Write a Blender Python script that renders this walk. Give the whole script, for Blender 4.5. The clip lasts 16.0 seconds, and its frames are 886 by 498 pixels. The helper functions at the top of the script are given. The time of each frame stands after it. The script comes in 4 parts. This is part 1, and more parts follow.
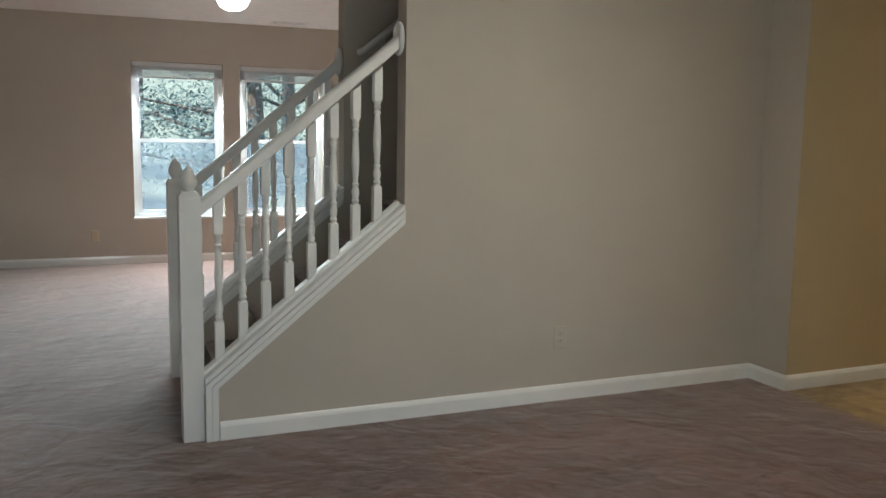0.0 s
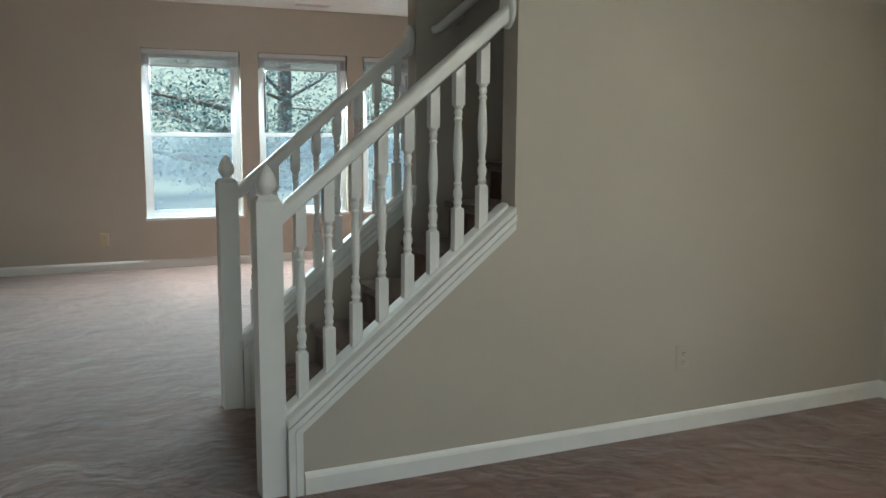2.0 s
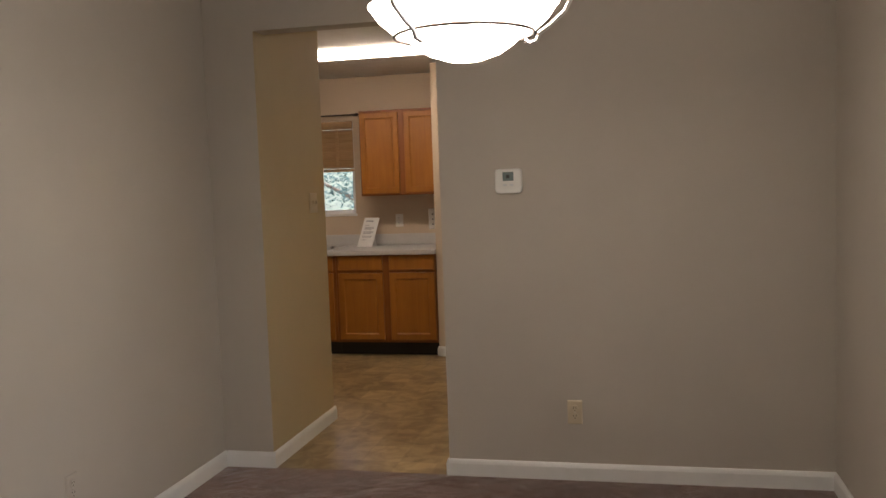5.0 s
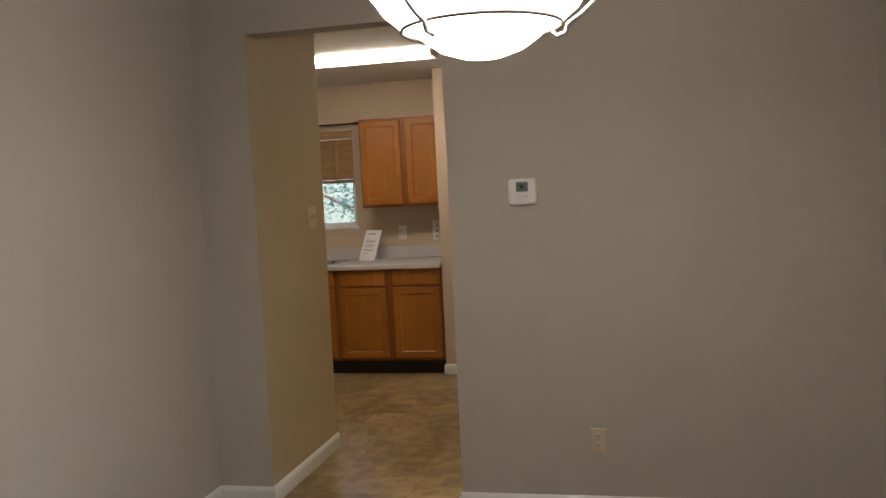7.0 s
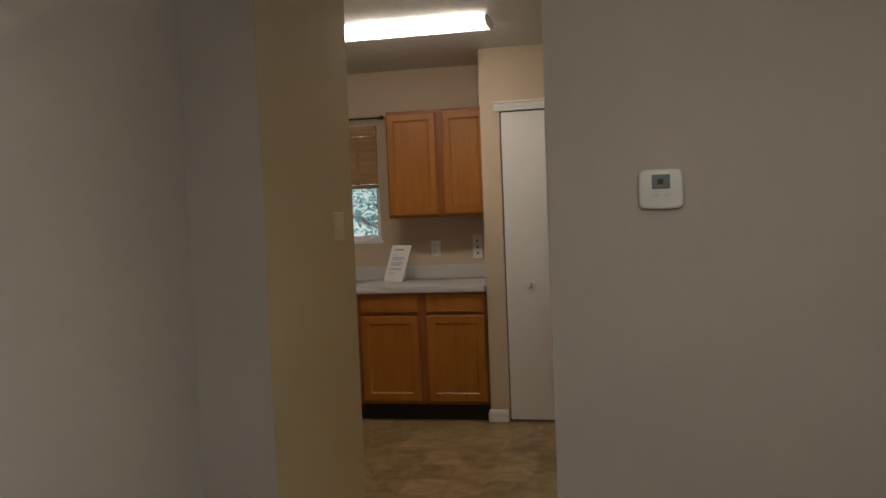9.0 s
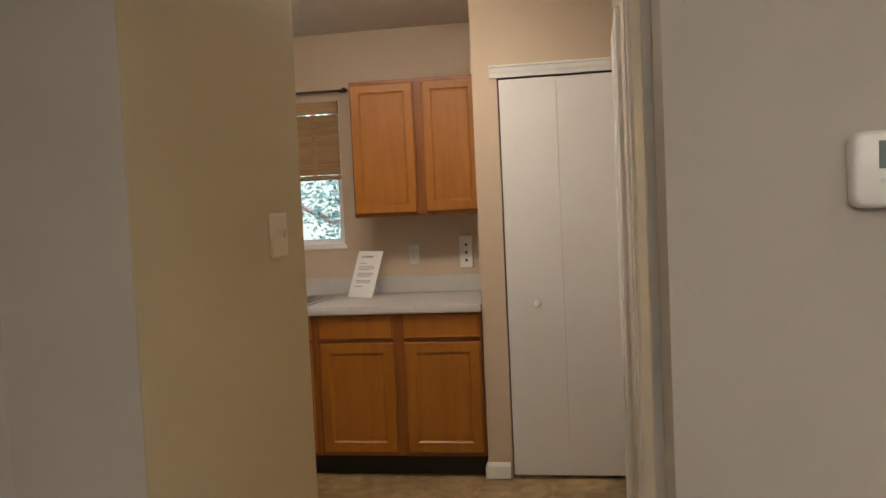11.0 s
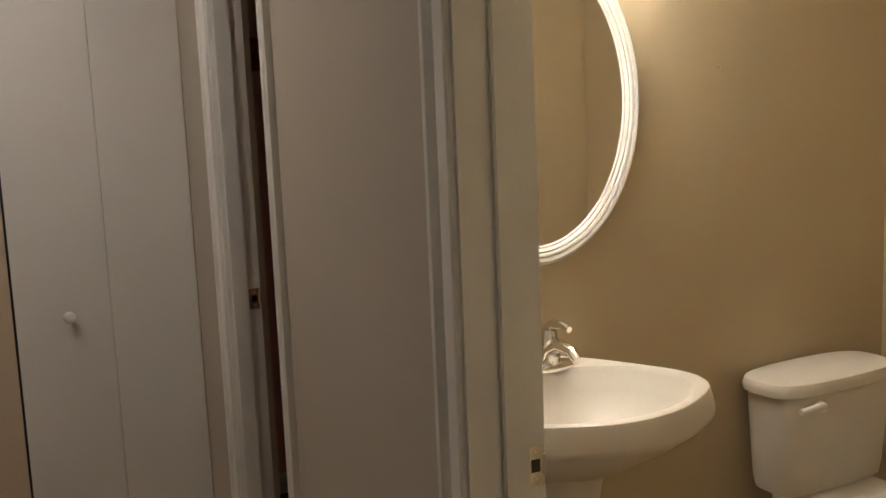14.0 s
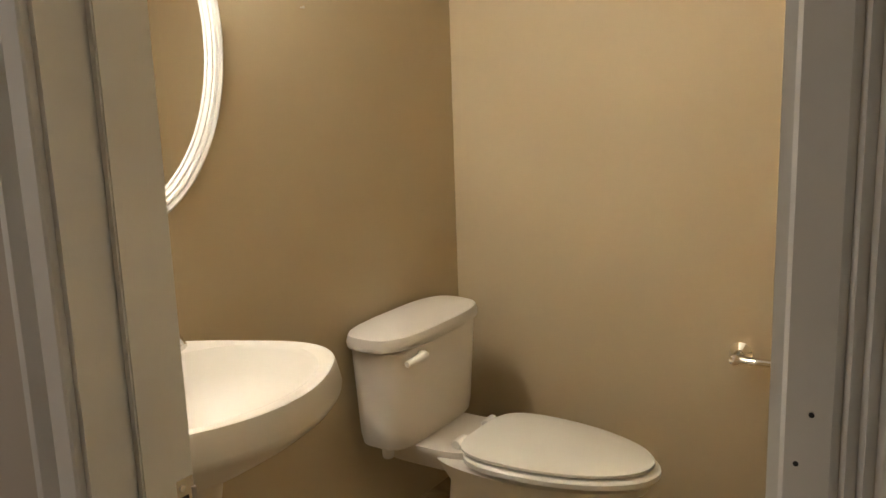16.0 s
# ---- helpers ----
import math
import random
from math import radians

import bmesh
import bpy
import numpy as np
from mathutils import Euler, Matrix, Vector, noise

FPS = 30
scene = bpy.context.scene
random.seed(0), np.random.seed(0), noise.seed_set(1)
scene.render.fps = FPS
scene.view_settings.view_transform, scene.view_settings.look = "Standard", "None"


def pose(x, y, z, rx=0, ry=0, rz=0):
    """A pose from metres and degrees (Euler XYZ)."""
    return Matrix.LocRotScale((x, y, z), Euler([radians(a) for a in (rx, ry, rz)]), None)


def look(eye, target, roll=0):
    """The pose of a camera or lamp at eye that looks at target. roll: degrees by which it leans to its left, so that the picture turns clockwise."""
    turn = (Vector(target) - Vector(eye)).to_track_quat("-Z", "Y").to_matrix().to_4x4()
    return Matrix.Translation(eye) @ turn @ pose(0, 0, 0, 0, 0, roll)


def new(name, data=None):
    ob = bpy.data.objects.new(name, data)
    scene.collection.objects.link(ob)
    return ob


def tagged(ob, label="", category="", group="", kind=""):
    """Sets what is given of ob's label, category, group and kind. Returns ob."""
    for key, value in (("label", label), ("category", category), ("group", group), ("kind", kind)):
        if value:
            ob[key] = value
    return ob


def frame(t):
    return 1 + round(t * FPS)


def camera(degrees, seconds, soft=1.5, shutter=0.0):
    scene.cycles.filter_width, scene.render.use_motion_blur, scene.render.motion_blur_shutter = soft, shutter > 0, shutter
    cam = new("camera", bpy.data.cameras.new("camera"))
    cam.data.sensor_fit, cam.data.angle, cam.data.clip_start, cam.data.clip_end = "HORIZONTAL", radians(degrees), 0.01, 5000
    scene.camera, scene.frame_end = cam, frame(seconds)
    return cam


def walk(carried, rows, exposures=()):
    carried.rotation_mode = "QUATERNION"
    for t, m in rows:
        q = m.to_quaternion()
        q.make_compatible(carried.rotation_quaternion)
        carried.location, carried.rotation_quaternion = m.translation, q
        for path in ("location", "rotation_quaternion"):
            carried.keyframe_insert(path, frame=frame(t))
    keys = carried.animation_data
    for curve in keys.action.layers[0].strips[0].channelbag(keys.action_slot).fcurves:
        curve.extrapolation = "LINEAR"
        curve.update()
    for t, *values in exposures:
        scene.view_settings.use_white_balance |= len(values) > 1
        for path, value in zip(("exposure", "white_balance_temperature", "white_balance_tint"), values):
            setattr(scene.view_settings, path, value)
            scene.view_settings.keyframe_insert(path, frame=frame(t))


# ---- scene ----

PATH = [
    (0, (0.528, -0.295, 1.331), (1.307, 1.529, 1.071), 1.0),
    (0.5, (0.429, -0.14, 1.338), (1.154, 1.705, 1.079), 1.1),
    (1, (0.338, 0.03, 1.324), (1.036, 1.885, 1.052), 1.0),
    (1.5, (0.323, 0.261, 1.321), (1.005, 2.12, 1.039), -0.2),
    (2, (0.297, 0.498, 1.318), (1.112, 2.304, 1.039), 0.4),
    (2.5, (0.223, 0.737, 1.345), (1.418, 2.316, 1.06), -0.2),
    (3, (0.183, 0.932, 1.382), (1.499, 2.421, 1.148), -0.8),
    (3.5, (0.195, 1.105, 1.394), (1.649, 2.467, 1.214), -0.9),
    (4, (0.146, 1.234, 1.41), (1.894, 2.191, 1.237), -0.3),
    (4.5, (-0.002, 1.311, 1.455), (1.892, 1.93, 1.289), -2.2),
    (5, (-0.065, 1.277, 1.444), (1.882, 1.711, 1.293), -2.0),
    (5.2, (-0.117, 1.257, 1.452), (1.837, 1.652, 1.298), -2.0),
    (7.5, (0.475, 1.486, 1.463), (2.42, 1.934, 1.341), -2.8),
    (8, (0.783, 1.623, 1.457), (2.721, 2.106, 1.357), -1.2),
    (8.5, (1.094, 1.773, 1.408), (3.024, 2.288, 1.32), -0.6),
    (9, (1.373, 1.932, 1.414), (3.322, 2.369, 1.321), -2.3),
    (9.5, (1.733, 2.014, 1.402), (3.69, 2.416, 1.311), -2.7),
    (11.8, (3.015, 2.512, 1.439), (4.993, 2.752, 1.276), -2.6),
    (12, (3.128, 2.564, 1.438), (5.115, 2.727, 1.281), -2.4),
    (12.5, (3.363, 2.614, 1.413), (5.355, 2.588, 1.241), -3.0),
    (13, (3.607, 2.632, 1.409), (5.592, 2.463, 1.235), -2.9),
    (13.5, (3.786, 2.677, 1.401), (5.709, 2.169, 1.185), -2.1),
    (14, (3.927, 2.752, 1.402), (5.697, 1.855, 1.158), -2.4),
    (14.5, (4.059, 2.727, 1.382), (5.616, 1.506, 1.086), -1.8),
    (15, (4.146, 2.696, 1.369), (5.578, 1.336, 1.051), -2.9),
    (15.5, (4.199, 2.673, 1.379), (5.349, 1.077, 1.016), -1.6),
    (16, (4.222, 2.681, 1.384), (5.285, 1.032, 0.999), -2.0),
]

cam = camera(54.6, 16.0)
walk(cam, [(t, look(eye, target, roll)) for t, eye, target, roll in PATH],
     exposures=[(0, 2.2, 6500, 7), (1.0, 2.2, 6200, -1), (1.5, 2.15, 6200, -1), (2.4, 2.15, 6450, 3), (3.0, 2.2, 6800, 7),
                (3.5, 2.4, 6850, 10), (4.0, 2.4, 6900, 15), (4.5, 2.25, 7000, 17), (5.0, 2.2, 6950, 18), (7.5, 2.25, 6700, 14), (8.0, 2.15, 6650, 14), (8.5, 1.75, 6500, 12), (9.0, 1.8, 6500, 12),
                (9.5, 2.5, 6500, 13), (9.7, 2.5, 6500, 13), (11.8, 2.6, 6800, 14), (12.0, 2.6, 6800, 14), (12.5, 2.45, 6700, 14), (13.0, 2.4, 6500, 17), (13.6, 1.7, 6500, 14),
                (14.2, 1.75, 6500, 14), (15.0, 1.95, 6500, 12), (16.0, 2.0, 6450, 12)])

# ---- world and sun ----
world = bpy.data.worlds.new("sky")
scene.world = world
world.use_nodes = True
wn = world.node_tree
sky = wn.nodes.new("ShaderNodeTexSky")
sky.sky_type, sky.sun_disc = "NISHITA", False
sky.sun_elevation, sky.sun_rotation = radians(52), radians(280)
wn.links.new(sky.outputs[0], wn.nodes["Background"].inputs[0])
wn.nodes["Background"].inputs[1].default_value = 0.15
sun = new("sun", bpy.data.lights.new("sun", "SUN"))
sun.data.energy, sun.data.angle, sun.data.color = 2.2, radians(0.6), (1, 0.95, 0.88)
sun.matrix_world = pose(0, 0, 30, 38, 0, -80)

# daylight from the sky through the living room windows, from under each head
for x in (1.495, 2.555, 3.6):
    lamp = new("window_daylight", bpy.data.lights.new("window_daylight", "AREA"))
    lamp.data.shape, lamp.data.size, lamp.data.size_y = "RECTANGLE", 0.78, 0.04
    lamp.data.energy, lamp.data.color, lamp.data.spread = 15.0, (0.80, 0.93, 1.0), radians(110)
    lamp.matrix_world = pose(x, 8.850, 1.852, -34)
# and through two unseen windows, added in the south wall to brighten the stair side
for x in (0.4, 1.55):
    lamp = new("window_daylight", bpy.data.lights.new("window_daylight", "AREA"))
    lamp.data.shape, lamp.data.size, lamp.data.size_y = "RECTANGLE", 0.8, 1.35
    lamp.data.energy, lamp.data.color = 2.8, (0.80, 0.92, 1.0)
    lamp.matrix_world = pose(x, -2.19, 1.275, 90)

# ---- strengths of the rooms' lamps and of an unseen vanity light ----
PENDANT, TUBE, DOME, VANITY = 3.9, 4.0, 2.0, 17.0
WARM, TUBE_TINT = (1, 0.93, 0.84), (1, 0.89, 0.76)


# ---- materials ----
def mat(name, base, rough=0.6, metal=0.0, vary=0.08, scale=6.0, bump=0.0, bump_scale=200.0, spec=0.5, coat=0.0, sheen=0.0, alt=None):
    """Paint, plaster, metal and the like: a base colour with two scales of variation and fine relief."""
    m = bpy.data.materials.new(name)
    m.use_nodes = True
    nt = m.node_tree
    bs = nt.nodes["Principled BSDF"]
    bs.inputs["Roughness"].default_value = rough
    bs.inputs["Metallic"].default_value = metal
    bs.inputs["Specular IOR Level"].default_value = spec
    bs.inputs["Coat Weight"].default_value = coat
    bs.inputs["Sheen Weight"].default_value = sheen
    tc = nt.nodes.new("ShaderNodeTexCoord")
    a, b = nt.nodes.new("ShaderNodeTexNoise"), nt.nodes.new("ShaderNodeTexNoise")
    a.inputs["Scale"].default_value, b.inputs["Scale"].default_value = scale * 0.15, scale
    a.inputs["Detail"].default_value = b.inputs["Detail"].default_value = 4
    mx = nt.nodes.new("ShaderNodeMath")
    mx.operation = "ADD"
    for n, k in ((a, 0), (b, 1)):
        nt.links.new(tc.outputs["Object"], n.inputs["Vector"])
        nt.links.new(n.outputs["Fac"], mx.inputs[k])
    ramp = nt.nodes.new("ShaderNodeValToRGB")
    lo = alt or tuple(c * (1 - vary) for c in base)
    hi = base if alt else tuple(min(1, c * (1 + vary)) for c in base)
    ramp.color_ramp.elements[0].position, ramp.color_ramp.elements[1].position = 0.36, 0.64
    ramp.color_ramp.elements[0].color, ramp.color_ramp.elements[1].color = (*lo, 1), (*hi, 1)
    half = nt.nodes.new("ShaderNodeMath")
    half.operation = "MULTIPLY"
    half.inputs[1].default_value = 0.5
    nt.links.new(mx.outputs[0], half.inputs[0])
    nt.links.new(half.outputs[0], ramp.inputs[0])
    nt.links.new(ramp.outputs[0], bs.inputs["Base Color"])
    rr = nt.nodes.new("ShaderNodeMapRange")
    rr.inputs["To Min"].default_value, rr.inputs["To Max"].default_value = rough * 0.85, min(1, rough * 1.15)
    nt.links.new(half.outputs[0], rr.inputs[0])
    nt.links.new(rr.outputs[0], bs.inputs["Roughness"])
    if bump:
        n = nt.nodes.new("ShaderNodeTexNoise")
        n.inputs["Scale"].default_value, n.inputs["Detail"].default_value = bump_scale, 3
        nt.links.new(tc.outputs["Object"], n.inputs["Vector"])
        bp = nt.nodes.new("ShaderNodeBump")
        bp.inputs["Strength"].default_value, bp.inputs["Distance"].default_value = bump, 0.004
        nt.links.new(n.outputs["Fac"], bp.inputs["Height"])
        nt.links.new(bp.outputs[0], bs.inputs["Normal"])
    return m


def wood(name, light, dark, rough=0.42, along=(1, 1, 0.08), scale=26.0):
    m = mat(name, light, rough, coat=0.06)
    nt = m.node_tree
    bs = nt.nodes["Principled BSDF"]
    tc = nt.nodes.new("ShaderNodeTexCoord")
    mp = nt.nodes.new("ShaderNodeMapping")
    mp.inputs["Scale"].default_value = along
    info = nt.nodes.new("ShaderNodeObjectInfo")
    add = nt.nodes.new("ShaderNodeVectorMath")
    nt.links.new(tc.outputs["Object"], add.inputs[0])
    sc = nt.nodes.new("ShaderNodeVectorMath")
    sc.operation = "SCALE"
    sc.inputs[0].default_value = (3, 5, 7)
    nt.links.new(info.outputs["Random"], sc.inputs["Scale"])
    nt.links.new(sc.outputs[0], add.inputs[1])
    nt.links.new(add.outputs[0], mp.inputs[0])
    g, big = nt.nodes.new("ShaderNodeTexNoise"), nt.nodes.new("ShaderNodeTexNoise")
    g.inputs["Scale"].default_value, g.inputs["Detail"].default_value, g.inputs["Distortion"].default_value = scale, 8, 0.8
    big.inputs["Scale"].default_value = 4
    nt.links.new(mp.outputs[0], g.inputs["Vector"])
    nt.links.new(add.outputs[0], big.inputs["Vector"])
    s2 = nt.nodes.new("ShaderNodeMath")
    s2.operation = "MULTIPLY_ADD"
    s2.inputs[1].default_value = 0.6
    nt.links.new(g.outputs["Fac"], s2.inputs[0])
    h = nt.nodes.new("ShaderNodeMath")
    h.operation = "MULTIPLY"
    h.inputs[1].default_value = 0.4
    nt.links.new(big.outputs["Fac"], h.inputs[0])
    nt.links.new(h.outputs[0], s2.inputs[2])
    r = nt.nodes.new("ShaderNodeValToRGB")
    r.color_ramp.elements[0].position, r.color_ramp.elements[1].position = 0.34, 0.66
    r.color_ramp.elements[0].color, r.color_ramp.elements[1].color = (*dark, 1), (*light, 1)
    nt.links.new(s2.outputs[0], r.inputs[0])
    nt.links.new(r.outputs[0], bs.inputs["Base Color"])
    return m


def glow(name, colour, strength):
    m = bpy.data.materials.new(name)
    m.use_nodes = True
    bs = m.node_tree.nodes["Principled BSDF"]
    bs.inputs["Base Color"].default_value = (0.85, 0.83, 0.8, 1)
    bs.inputs["Roughness"].default_value = 0.3
    bs.inputs["Emission Color"].default_value = (*colour, 1)
    bs.inputs["Emission Strength"].default_value = strength
    return m


def carpet_material():
    m = mat("carpet", (0.192, 0.106, 0.086), 0.9, vary=0.2, scale=13, sheen=1.0, spec=0.15, alt=(0.095, 0.050, 0.040))
    nt = m.node_tree
    bs = nt.nodes["Principled BSDF"]
    patches = nt.nodes["Color Ramp"].color_ramp.elements
    patches[0].position, patches[1].position = 0.40, 0.60
    bs.inputs["Sheen Roughness"].default_value = 0.35
    bs.inputs["Sheen Tint"].default_value = (1.0, 0.95, 0.92, 1)
    tc = nt.nodes.new("ShaderNodeTexCoord")
    last = None
    for scale, strength, dist in ((3.0, 0.45, 0.06), (11.0, 0.4, 0.016), (240.0, 0.5, 0.005)):
        n = nt.nodes.new("ShaderNodeTexNoise")
        n.inputs["Scale"].default_value, n.inputs["Detail"].default_value = scale, 5
        n.inputs["Distortion"].default_value = 0.6
        nt.links.new(tc.outputs["Object"], n.inputs["Vector"])
        bp = nt.nodes.new("ShaderNodeBump")
        bp.inputs["Strength"].default_value, bp.inputs["Distance"].default_value = strength, dist
        nt.links.new(n.outputs["Fac"], bp.inputs["Height"])
        if last:
            nt.links.new(last.outputs[0], bp.inputs["Normal"])
        last = bp
    nt.links.new(last.outputs[0], bs.inputs["Normal"])
    return m


def vinyl_material():
    """Sheet vinyl in a stone pattern: irregular tan and brown slabs, blotched."""
    m = mat("vinyl", (0.42, 0.30, 0.14), 0.32, spec=0.5)
    nt = m.node_tree
    bs = nt.nodes["Principled BSDF"]
    tc = nt.nodes.new("ShaderNodeTexCoord")
    warp = nt.nodes.new("ShaderNodeTexNoise")
    warp.inputs["Scale"].default_value = 4
    mixv = nt.nodes.new("ShaderNodeMix")
    mixv.data_type = "VECTOR"
    mixv.inputs["Factor"].default_value = 0.05
    nt.links.new(tc.outputs["Object"], mixv.inputs["A"])
    nt.links.new(tc.outputs["Object"], warp.inputs["Vector"])
    nt.links.new(warp.outputs["Color"], mixv.inputs["B"])
    br = nt.nodes.new("ShaderNodeTexBrick")
    br.offset, br.squash, br.squash_frequency = 0.35, 0.6, 2
    br.inputs["Scale"].default_value = 1
    br.inputs["Brick Width"].default_value, br.inputs["Row Height"].default_value = 0.40, 0.20
    br.inputs["Mortar Size"].default_value, br.inputs["Mortar Smooth"].default_value = 0.004, 0.6
    br.inputs["Color1"].default_value, br.inputs["Color2"].default_value = (0.46, 0.33, 0.16, 1), (0.19, 0.12, 0.045, 1)
    br.inputs["Mortar"].default_value = (0.30, 0.21, 0.10, 1)
    nt.links.new(mixv.outputs["Result"], br.inputs["Vector"])
    n = nt.nodes.new("ShaderNodeTexNoise")
    n.inputs["Scale"].default_value, n.inputs["Detail"].default_value, n.inputs["Distortion"].default_value = 8, 7, 1.0
    nt.links.new(tc.outputs["Object"], n.inputs["Vector"])
    r = nt.nodes.new("ShaderNodeValToRGB")
    r.color_ramp.elements[0].position, r.color_ramp.elements[1].position = 0.38, 0.62
    r.color_ramp.elements[0].color, r.color_ramp.elements[1].color = (0.13, 0.08, 0.028, 1), (0.50, 0.37, 0.19, 1)
    nt.links.new(n.outputs["Fac"], r.inputs[0])
    mx = nt.nodes.new("ShaderNodeMix")
    mx.data_type = "RGBA"
    mx.inputs["Factor"].default_value = 0.42
    nt.links.new(br.outputs["Color"], mx.inputs["A"])
    nt.links.new(r.outputs[0], mx.inputs["B"])
    nt.links.new(mx.outputs["Result"], bs.inputs["Base Color"])
    return m


def glass_material():
    m = bpy.data.materials.new("window_glass")
    m.use_nodes = True
    nt = m.node_tree
    nt.nodes.remove(nt.nodes["Principled BSDF"])
    tr, gl, mx, fr = (nt.nodes.new(k) for k in ("ShaderNodeBsdfTransparent", "ShaderNodeBsdfGlossy", "ShaderNodeMixShader", "ShaderNodeFresnel"))
    gl.inputs["Roughness"].default_value = 0.02
    nt.links.new(fr.outputs[0], mx.inputs[0])
    nt.links.new(tr.outputs[0], mx.inputs[1])
    nt.links.new(gl.outputs[0], mx.inputs[2])
    nt.links.new(mx.outputs[0], nt.nodes["Material Output"].inputs[0])
    return m


def screen_material():
    """Fine grey insect mesh: lets most of the light through and veils the view."""
    m = bpy.data.materials.new("insect_screen")
    m.use_nodes = True
    nt = m.node_tree
    bs = nt.nodes["Principled BSDF"]
    bs.inputs["Base Color"].default_value = (0.55, 0.6, 0.62, 1)
    tr, mx = nt.nodes.new("ShaderNodeBsdfTranslucent"), nt.nodes.new("ShaderNodeMixShader")
    tp = nt.nodes.new("ShaderNodeBsdfTransparent")
    tr.inputs[0].default_value = (0.85, 0.92, 0.95, 1)
    mx.inputs[0].default_value = 0.16
    nt.links.new(tp.outputs[0], mx.inputs[1])
    nt.links.new(tr.outputs[0], mx.inputs[2])
    nt.links.new(mx.outputs[0], nt.nodes["Material Output"].inputs[0])
    return m


WALL = mat("beige_wall_paint", (0.50, 0.455, 0.39), 0.75, vary=0.035, scale=3, bump=0.12, bump_scale=160, spec=0.25)
# The beige paint again, with the passage's warm light put into its colour.
WALLWARM = mat("warm_lit_wall_paint", (0.50, 0.405, 0.25), 0.7, vary=0.035, scale=3, bump=0.12, bump_scale=160, spec=0.25)
KITCHEN = mat("cream_kitchen_paint", (0.58, 0.47, 0.345), 0.7, vary=0.03, scale=3, bump=0.12, bump_scale=160, spec=0.25)
BATH = mat("ochre_bathroom_paint", (0.53, 0.435, 0.285), 0.6, vary=0.03, scale=3, bump=0.12, bump_scale=160, spec=0.3)
CLOSET = mat("rose_closet_paint", (0.60, 0.36, 0.29), 0.8, vary=0.05)
CEILING = mat("stippled_ceiling_paint", (0.76, 0.76, 0.73), 0.9, vary=0.05, scale=60, bump=0.9, bump_scale=55, spec=0.1)
WHITE = mat("white_trim_paint", (0.80, 0.80, 0.77), 0.35, vary=0.03, scale=10, bump=0.05, bump_scale=90)
DOORWHITE = mat("white_door_paint", (0.74, 0.73, 0.71), 0.5, vary=0.025, scale=5, bump=0.08, bump_scale=120)
VINYLWHITE = mat("white_window_vinyl", (0.83, 0.85, 0.86), 0.3, vary=0.02)
CARPET = carpet_material()
VINYL = vinyl_material()
CAB = wood("honey_maple", (0.385, 0.143, 0.015), (0.30, 0.103, 0.010))
# Darker copy of CAB: the shade between cabinet doors is put into its colour.
CABDARK = wood("honey_maple_dark", (0.27, 0.088, 0.012), (0.20, 0.058, 0.008))
BAMBOO = wood("bamboo_blind", (0.46, 0.29, 0.14), (0.30, 0.17, 0.07), 0.6, along=(0.06, 1, 1), scale=60)
BLACK = mat("black_toe_kick", (0.012, 0.011, 0.010), 0.5)
LAMINATE = mat("grey_laminate", (0.54, 0.53, 0.51), 0.35, vary=0.05, scale=90)
STEEL = mat("brushed_steel", (0.55, 0.55, 0.54), 0.28, metal=1.0, vary=0.05)
CHROME = mat("chrome", (0.8, 0.79, 0.76), 0.1, metal=1.0, vary=0.02)
NICKEL = mat("satin_nickel", (0.62, 0.59, 0.54), 0.32, metal=1.0, vary=0.06)
BRONZE = mat("dark_bronze", (0.07, 0.055, 0.045), 0.4, metal=0.8, vary=0.15)
PORCELAIN = mat("white_porcelain", (0.72, 0.685, 0.63), 0.3, vary=0.015, spec=0.28)
PLASTIC = mat("white_plastic", (0.76, 0.75, 0.70), 0.35, vary=0.02)
ALMOND = mat("almond_plastic", (0.58, 0.49, 0.34), 0.4, vary=0.02)
DARK = mat("dark_slot", (0.03, 0.03, 0.03), 0.5)
LCD = mat("grey_display", (0.16, 0.20, 0.19), 0.25, vary=0.05)
PAPER = mat("white_paper", (0.84, 0.84, 0.82), 0.7, vary=0.02)
INK = mat("grey_print", (0.38, 0.38, 0.40), 0.7)
BLINDGREY = mat("pale_blind", (0.66, 0.68, 0.68), 0.5)
BARK = mat("bark", (0.13, 0.10, 0.08), 0.9, vary=0.3, scale=20, bump=0.6, bump_scale=40)
LEAF = mat("leaves", (0.034, 0.078, 0.072), 0.55, vary=0.35, scale=30)
GRASS = mat("grass_ground", (0.15, 0.18, 0.13), 0.9, vary=0.35, scale=6, bump=0.6, bump_scale=60)
GLASS, SCREEN = glass_material(), screen_material()
MIRROR = mat("mirror_silver", (0.9, 0.9, 0.88), 0.015, metal=1.0, vary=0.0)


# ---- shaping ----
def part(name, bm, material, parent=None, label="", smooth=False):
    """Links a bmesh as one mesh object, under a thing or part if one is given."""
    me = bpy.data.meshes.new(name)
    bmesh.ops.recalc_face_normals(bm, faces=bm.faces)
    if smooth:
        for f in bm.faces:
            f.smooth = True
        for e in bm.edges:
            if len(e.link_faces) == 2 and e.calc_face_angle(0) > 0.75:
                e.smooth = False
    bm.to_mesh(me)
    bm.free()
    me.materials.append(material)
    ob = new(name, me)
    if parent:
        ob.parent = parent
    if label:
        ob["label"] = label
    return ob


def thing(name, label, category, at=(0, 0, 0), group="", kind=""):
    ob = new(name)
    ob.location = at
    ob.empty_display_size = 0.1
    return tagged(ob, label, category, group, kind)


